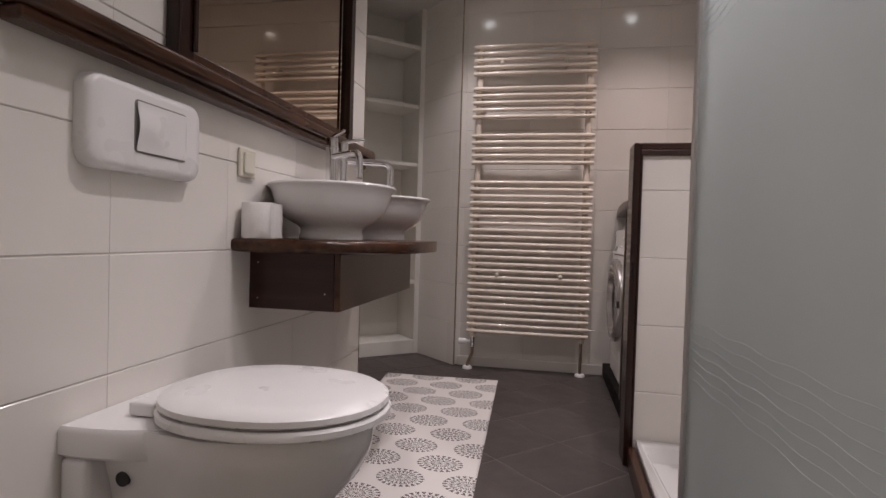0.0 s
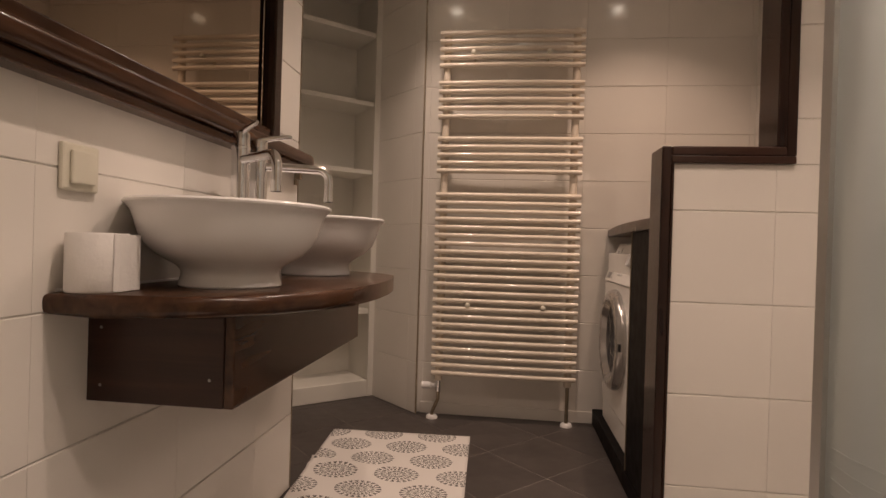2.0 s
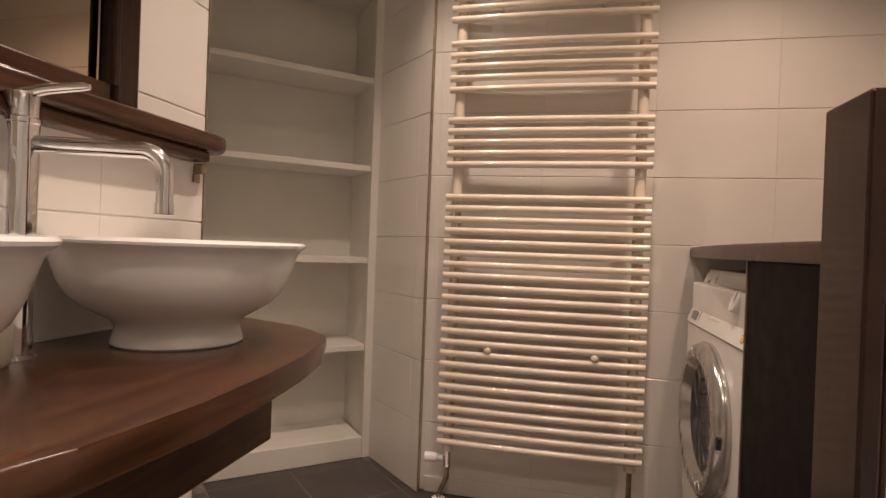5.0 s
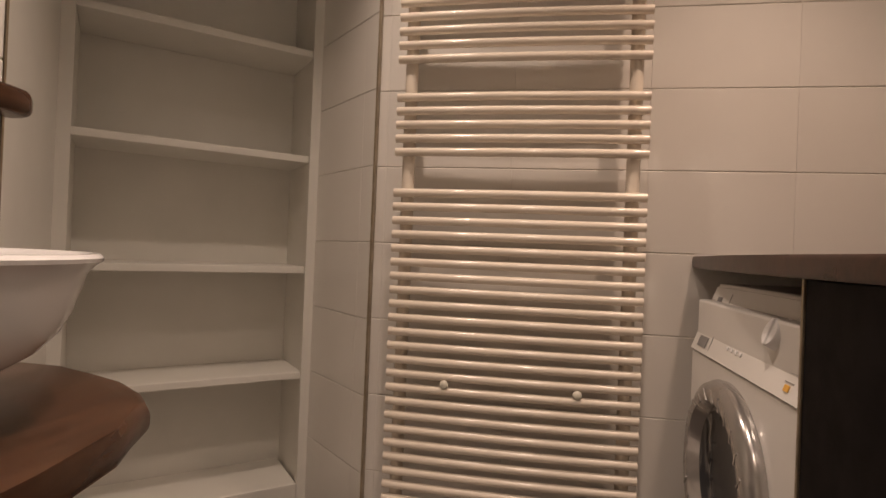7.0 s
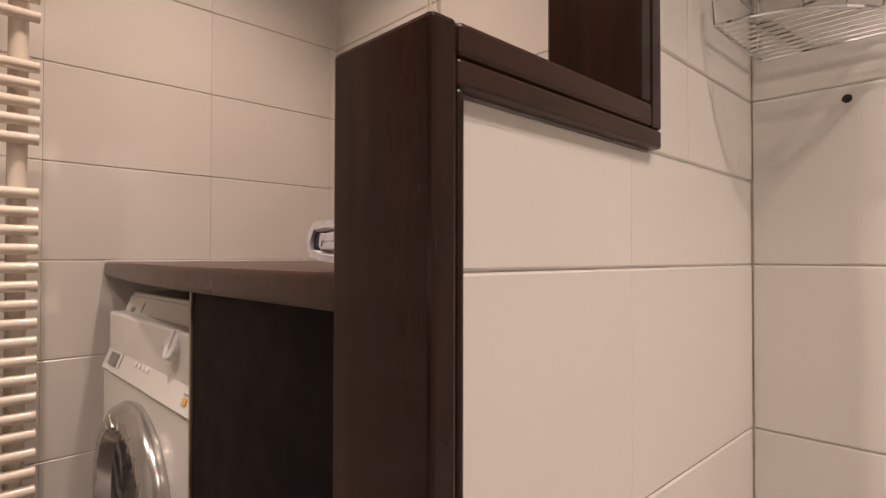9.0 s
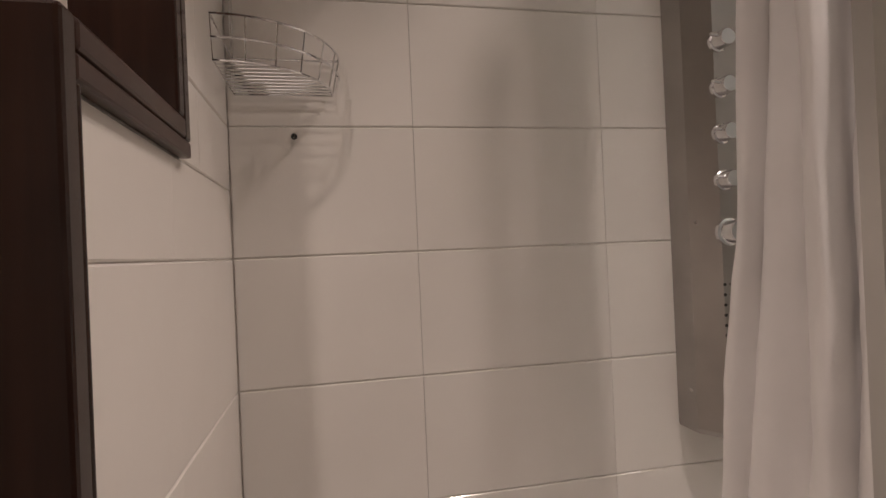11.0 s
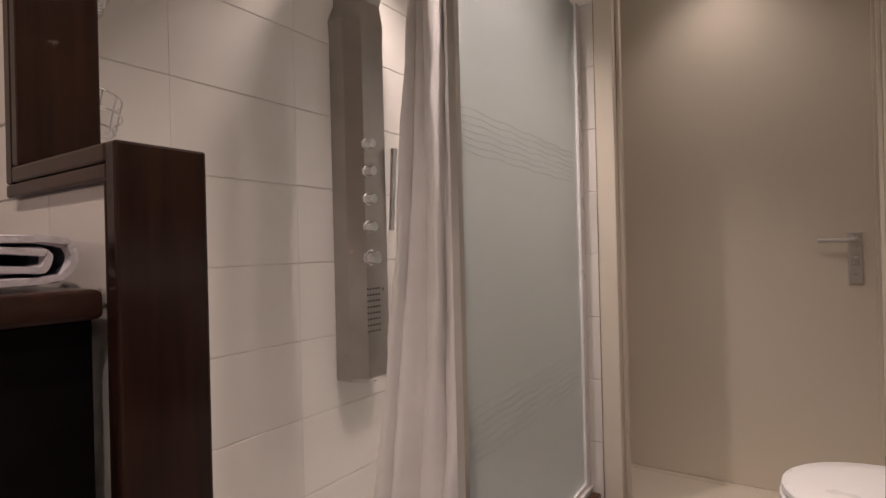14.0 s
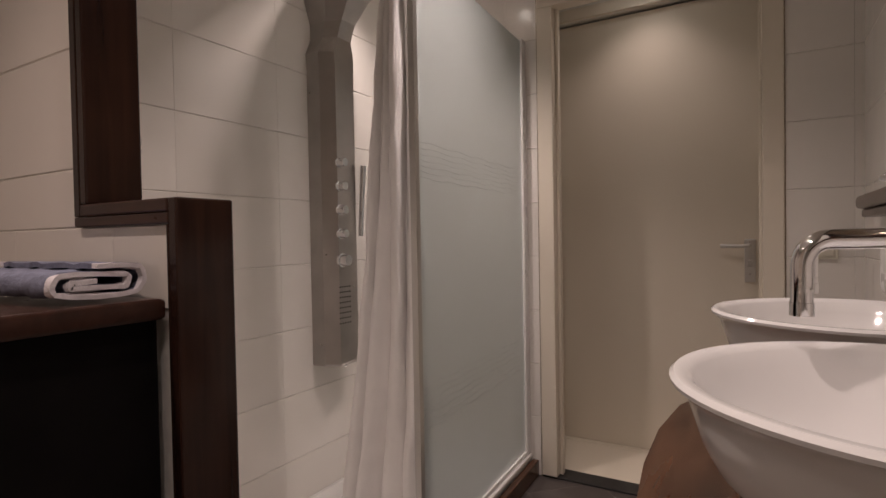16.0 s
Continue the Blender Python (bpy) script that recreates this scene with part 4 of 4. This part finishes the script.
for a, b in zip(gridv, gridv[1:]):
    for i in range(NU):
        bm.faces.new((a[i], a[i + 1], b[i + 1], b[i]))
cl = part("cloth", bm, CURT, curtain, smooth=True)
sol = cl.modifiers.new("thickness", "SOLIDIFY")
sol.thickness = 0.0015
rail = thing("curtain_rail", "slim white curtain rail across the shower opening", "curtain rail", (0, 0, 0))
part("rail_tube", rod([(*along(0.05, 0.015), 2.06), (*along(0.05, 0.30), 2.06), (XR - 0.008, along(0.05, 0.30)[1], 2.06)], 0.011, 12), PLASTIC, rail, smooth=True)
for k in range(7):
    x, y = along(0.05, 0.03 + 0.022 * k)
    part("ring", rod([(x, y + 0.016 * math.cos(a), 2.050 + 0.02 * math.sin(a)) for a in [2 * math.pi * i / 12 for i in range(12)]], 0.002, 6), PLASTIC, rail)

# shower panel on the tiled wall
SPY = -0.672
sp = thing("shower_column", "brushed steel shower column panel with control knobs", "shower panel", (XR - 0.0045, SPY, 0))


def sp_section(z, w, d):
    return [(0, w, z), (-d * 0.55, w, z), (-d, w * 0.62, z), (-d, -w * 0.62, z), (-d * 0.55, -w, z), (0, -w, z)]


part("column", loft([sp_section(0.60, 0.083, 0.110), sp_section(0.61, 0.085, 0.115), sp_section(1.74, 0.085, 0.115), sp_section(1.80, 0.09, 0.115), sp_section(1.86, 0.062, 0.117), sp_section(1.92, 0.062, 0.140), sp_section(2.0, 0.09, 0.195), sp_section(2.07, 0.10, 0.295), sp_section(2.11, 0.10, 0.375), sp_section(2.125, 0.09, 0.385)]), STEEL, sp)
for z in (1.381, 1.291, 1.201, 1.110):
    part("knob", lathe([(0.020, 0), (0.020, 0.006), (0.017, 0.008), (0.017, 0.030), (0.015, 0.034), (0, 0.034)], 28, m=pose(-0.115, 0.045, z, 0, -90)), CHROME, sp, smooth=True)
    part("knob_pin", rod([(-0.139, 0.045, z + 0.004), (-0.143, 0.08, z + 0.004)], 0.0035, 8), CHROME, sp)
part("thermostat_knob", lathe([(0.027, 0), (0.027, 0.008), (0.022, 0.010), (0.022, 0.034), (0.020, 0.038), (0, 0.038)], 28, m=pose(-0.115, 0.040, 1.008, 0, -90)), CHROME, sp, smooth=True)
for r in range(8):
    for c in range(5):
        part("nozzle", lathe([(0.0032, 0), (0.0032, 0.002), (0, 0.0025)], 8, m=pose(-0.115, -0.005 + 0.014 * c, 0.765 + 0.02 * r, 0, -90)), BLACK, sp)
part("hand_shower", rod([(-0.12, -0.075, 1.10), (-0.13, -0.075, 1.25), (-0.14, -0.075, 1.38)], [0.010, 0.011, 0.013], 14), CHROME, sp, smooth=True)
part("hose_outlet", rod([(-0.03, -0.03, 0.60), (-0.03, -0.03, 0.585), (-0.045, -0.05, 0.575), (-0.05, -0.08, 0.60)], 0.007, 10), CHROME, sp, smooth=True)

# wire corner baskets
BX, BY = XR - 0.012, YP0 - 0.012
basket = thing("corner_basket", "chrome wire corner shower basket with several tiers", "shower basket", (BX, BY, 0))


def quarter(r, z, r2=0.0022, n=14):
    return rod([(-r * math.cos(a), -r * math.sin(a), z) for a in [math.pi / 2 * i / n for i in range(n + 1)]], r2, 6)


for bz, R in ((1.295, 0.19), (1.56, 0.17), (1.84, 0.15)):
    part("rim", quarter(R, bz + 0.065), CHROME, basket)
    part("rim", quarter(R, bz + 0.03), CHROME, basket)
    part("rim", quarter(R * 0.93, bz), CHROME, basket)
    for s in (0, 1):
        part("side_wire", rod([(0, 0, bz + 0.065), ((-R, 0)[s], (0, -R)[s], bz + 0.065)], 0.0022, 6), CHROME, basket)
        part("side_wire", rod([(0, 0, bz), ((-R * 0.93, 0)[s], (0, -R * 0.93)[s], bz)], 0.0022, 6), CHROME, basket)
    for k in range(1, 10):
        x = -R * 0.93 * k / 10
        part("floor_wire", rod([(x, 0, bz), (x, -math.sqrt((R * 0.93) ** 2 - x * x), bz)], 0.0014, 6), CHROME, basket)
    for k in range(0, 7):
        a = math.pi / 2 * k / 6
        part("upright_wire", rod([(-R * 0.93 * math.cos(a), -R * 0.93 * math.sin(a), bz), (-R * math.cos(a), -R * math.sin(a), bz + 0.065)], 0.0016, 6), CHROME, basket)
part("pole", rod([(0, 0, 1.297), (0, 0, 1.95)], 0.0035, 8), CHROME, basket)
plug = tagged(part("wall_plug", lathe([(0.006, 0), (0.005, 0.002), (0.002, 0.001), (0, 0.0)], 12, m=pose(XR - 0.0045, 0.190, 1.220, 0, -90)), BLACK), "empty dark screw hole in shower wall tile", "screw hole")

# pull cord by the alcove
cord = thing("pull_cord", "thin cream pull cord hanging from the ceiling", "pull cord", (1.905, 1.13, 0))
part("cord", rod([(0, 0, CEIL - 0.01), (0.004, 0, 1.8), (0, 0, 1.26)], 0.0022, 6), CREAMP, cord)
part("cord_return", rod([(0.025, 0.01, CEIL - 0.01), (0.022, 0.01, 1.8), (0.026, 0.01, 1.28)], 0.0022, 6), CREAMP, cord)
part("ceiling_box", box(-0.03, 0.05, -0.03, 0.04, CEIL - 0.022, CEIL - 0.001, 0.004), CREAMP, cord)

# ---- rug ----
bm = bmesh.new()
c00, c10, c11, c01 = Vector((0.09, -0.35)), Vector((0.67, -0.38)), Vector((0.610, 1.325)), Vector((-0.035, 1.300))
NU, NV = 40, 110
gv = []
uvl = bm.loops.layers.uv.new("UVMap")
for j in range(NV + 1):
    v = j / NV
    row_v = []
    for i in range(NU + 1):
        u = i / NU
        p = (c00 * (1 - u) + c10 * u) * (1 - v) + (c01 * (1 - u) + c11 * u) * v
        z = 0.004 + 0.0015 * noise.noise(Vector((u * 5, v * 12, 0)))
        z += 0.016 * math.exp(-((v - 0.78 + 0.05 * u) / 0.010) ** 2) * max(0, 1 - u * 1.6)
        z += 0.010 * math.exp(-((v - 0.745 + 0.03 * u) / 0.012) ** 2) * max(0, 1 - u * 1.8)
        row_v.append(bm.verts.new((p.x, p.y, max(0.003, z))))
    gv.append(row_v)
for j in range(NV):
    for i in range(NU):
        fc = bm.faces.new((gv[j][i], gv[j][i + 1], gv[j + 1][i + 1], gv[j + 1][i]))
        for lp, (a, b) in zip(fc.loops, ((i, j), (i + 1, j), (i + 1, j + 1), (i, j + 1))):
            lp[uvl].uv = (0.64 * a / NU, 1.64 * b / NV)
rug = tagged(part("rug", bm, RUGM, smooth=True), "pale cotton bath rug printed with grey round rosettes", "rug")
sol = rug.modifiers.new("thickness", "SOLIDIFY")
sol.thickness = 0.003

# low skirting under the radiator
baseboard = tagged(part("baseboard", box(0.32, CX + 0.03, YF - 0.016, YF - 0.0045, 0.0, 0.06, 0.003), TILE), "low white tile skirting along the radiator wall", "baseboard", kind="structure")

# ---- floor tiles, laid diagonally ----
FT = 0.33
bm = bmesh.new()
w = FT - 0.005
e = 0.001
lo = [bm.verts.new(p) for p in ((0, 0, -0.004), (w, 0, -0.004), (w, w, -0.004), (0, w, -0.004))]
hi = [bm.verts.new(p) for p in ((e, e, 0), (w - e, e, 0), (w - e, w - e, 0), (e, w - e, 0))]
for k in range(4):
    bm.faces.new((lo[k], lo[(k + 1) % 4], hi[(k + 1) % 4], hi[k]))
bm.faces.new(hi)
ft_mesh = finish(bm, "floor_tile", FLOORT)
rot = Matrix.Rotation(radians(45), 4, "Z")
for i in range(-14, 15):
    for j in range(-14, 15):
        c = rot @ Vector(((i + 0.5) * FT, (j + 0.5) * FT, 0))
        if -0.5 < c.x < XA + 0.1 and YD - 0.1 < c.y < 2.1:
            ob = new("floor_tile", ft_mesh)
            ob.parent = floor
            ob.matrix_local = rot @ Matrix.Translation((i * FT, j * FT, 0))

lay_tiles()
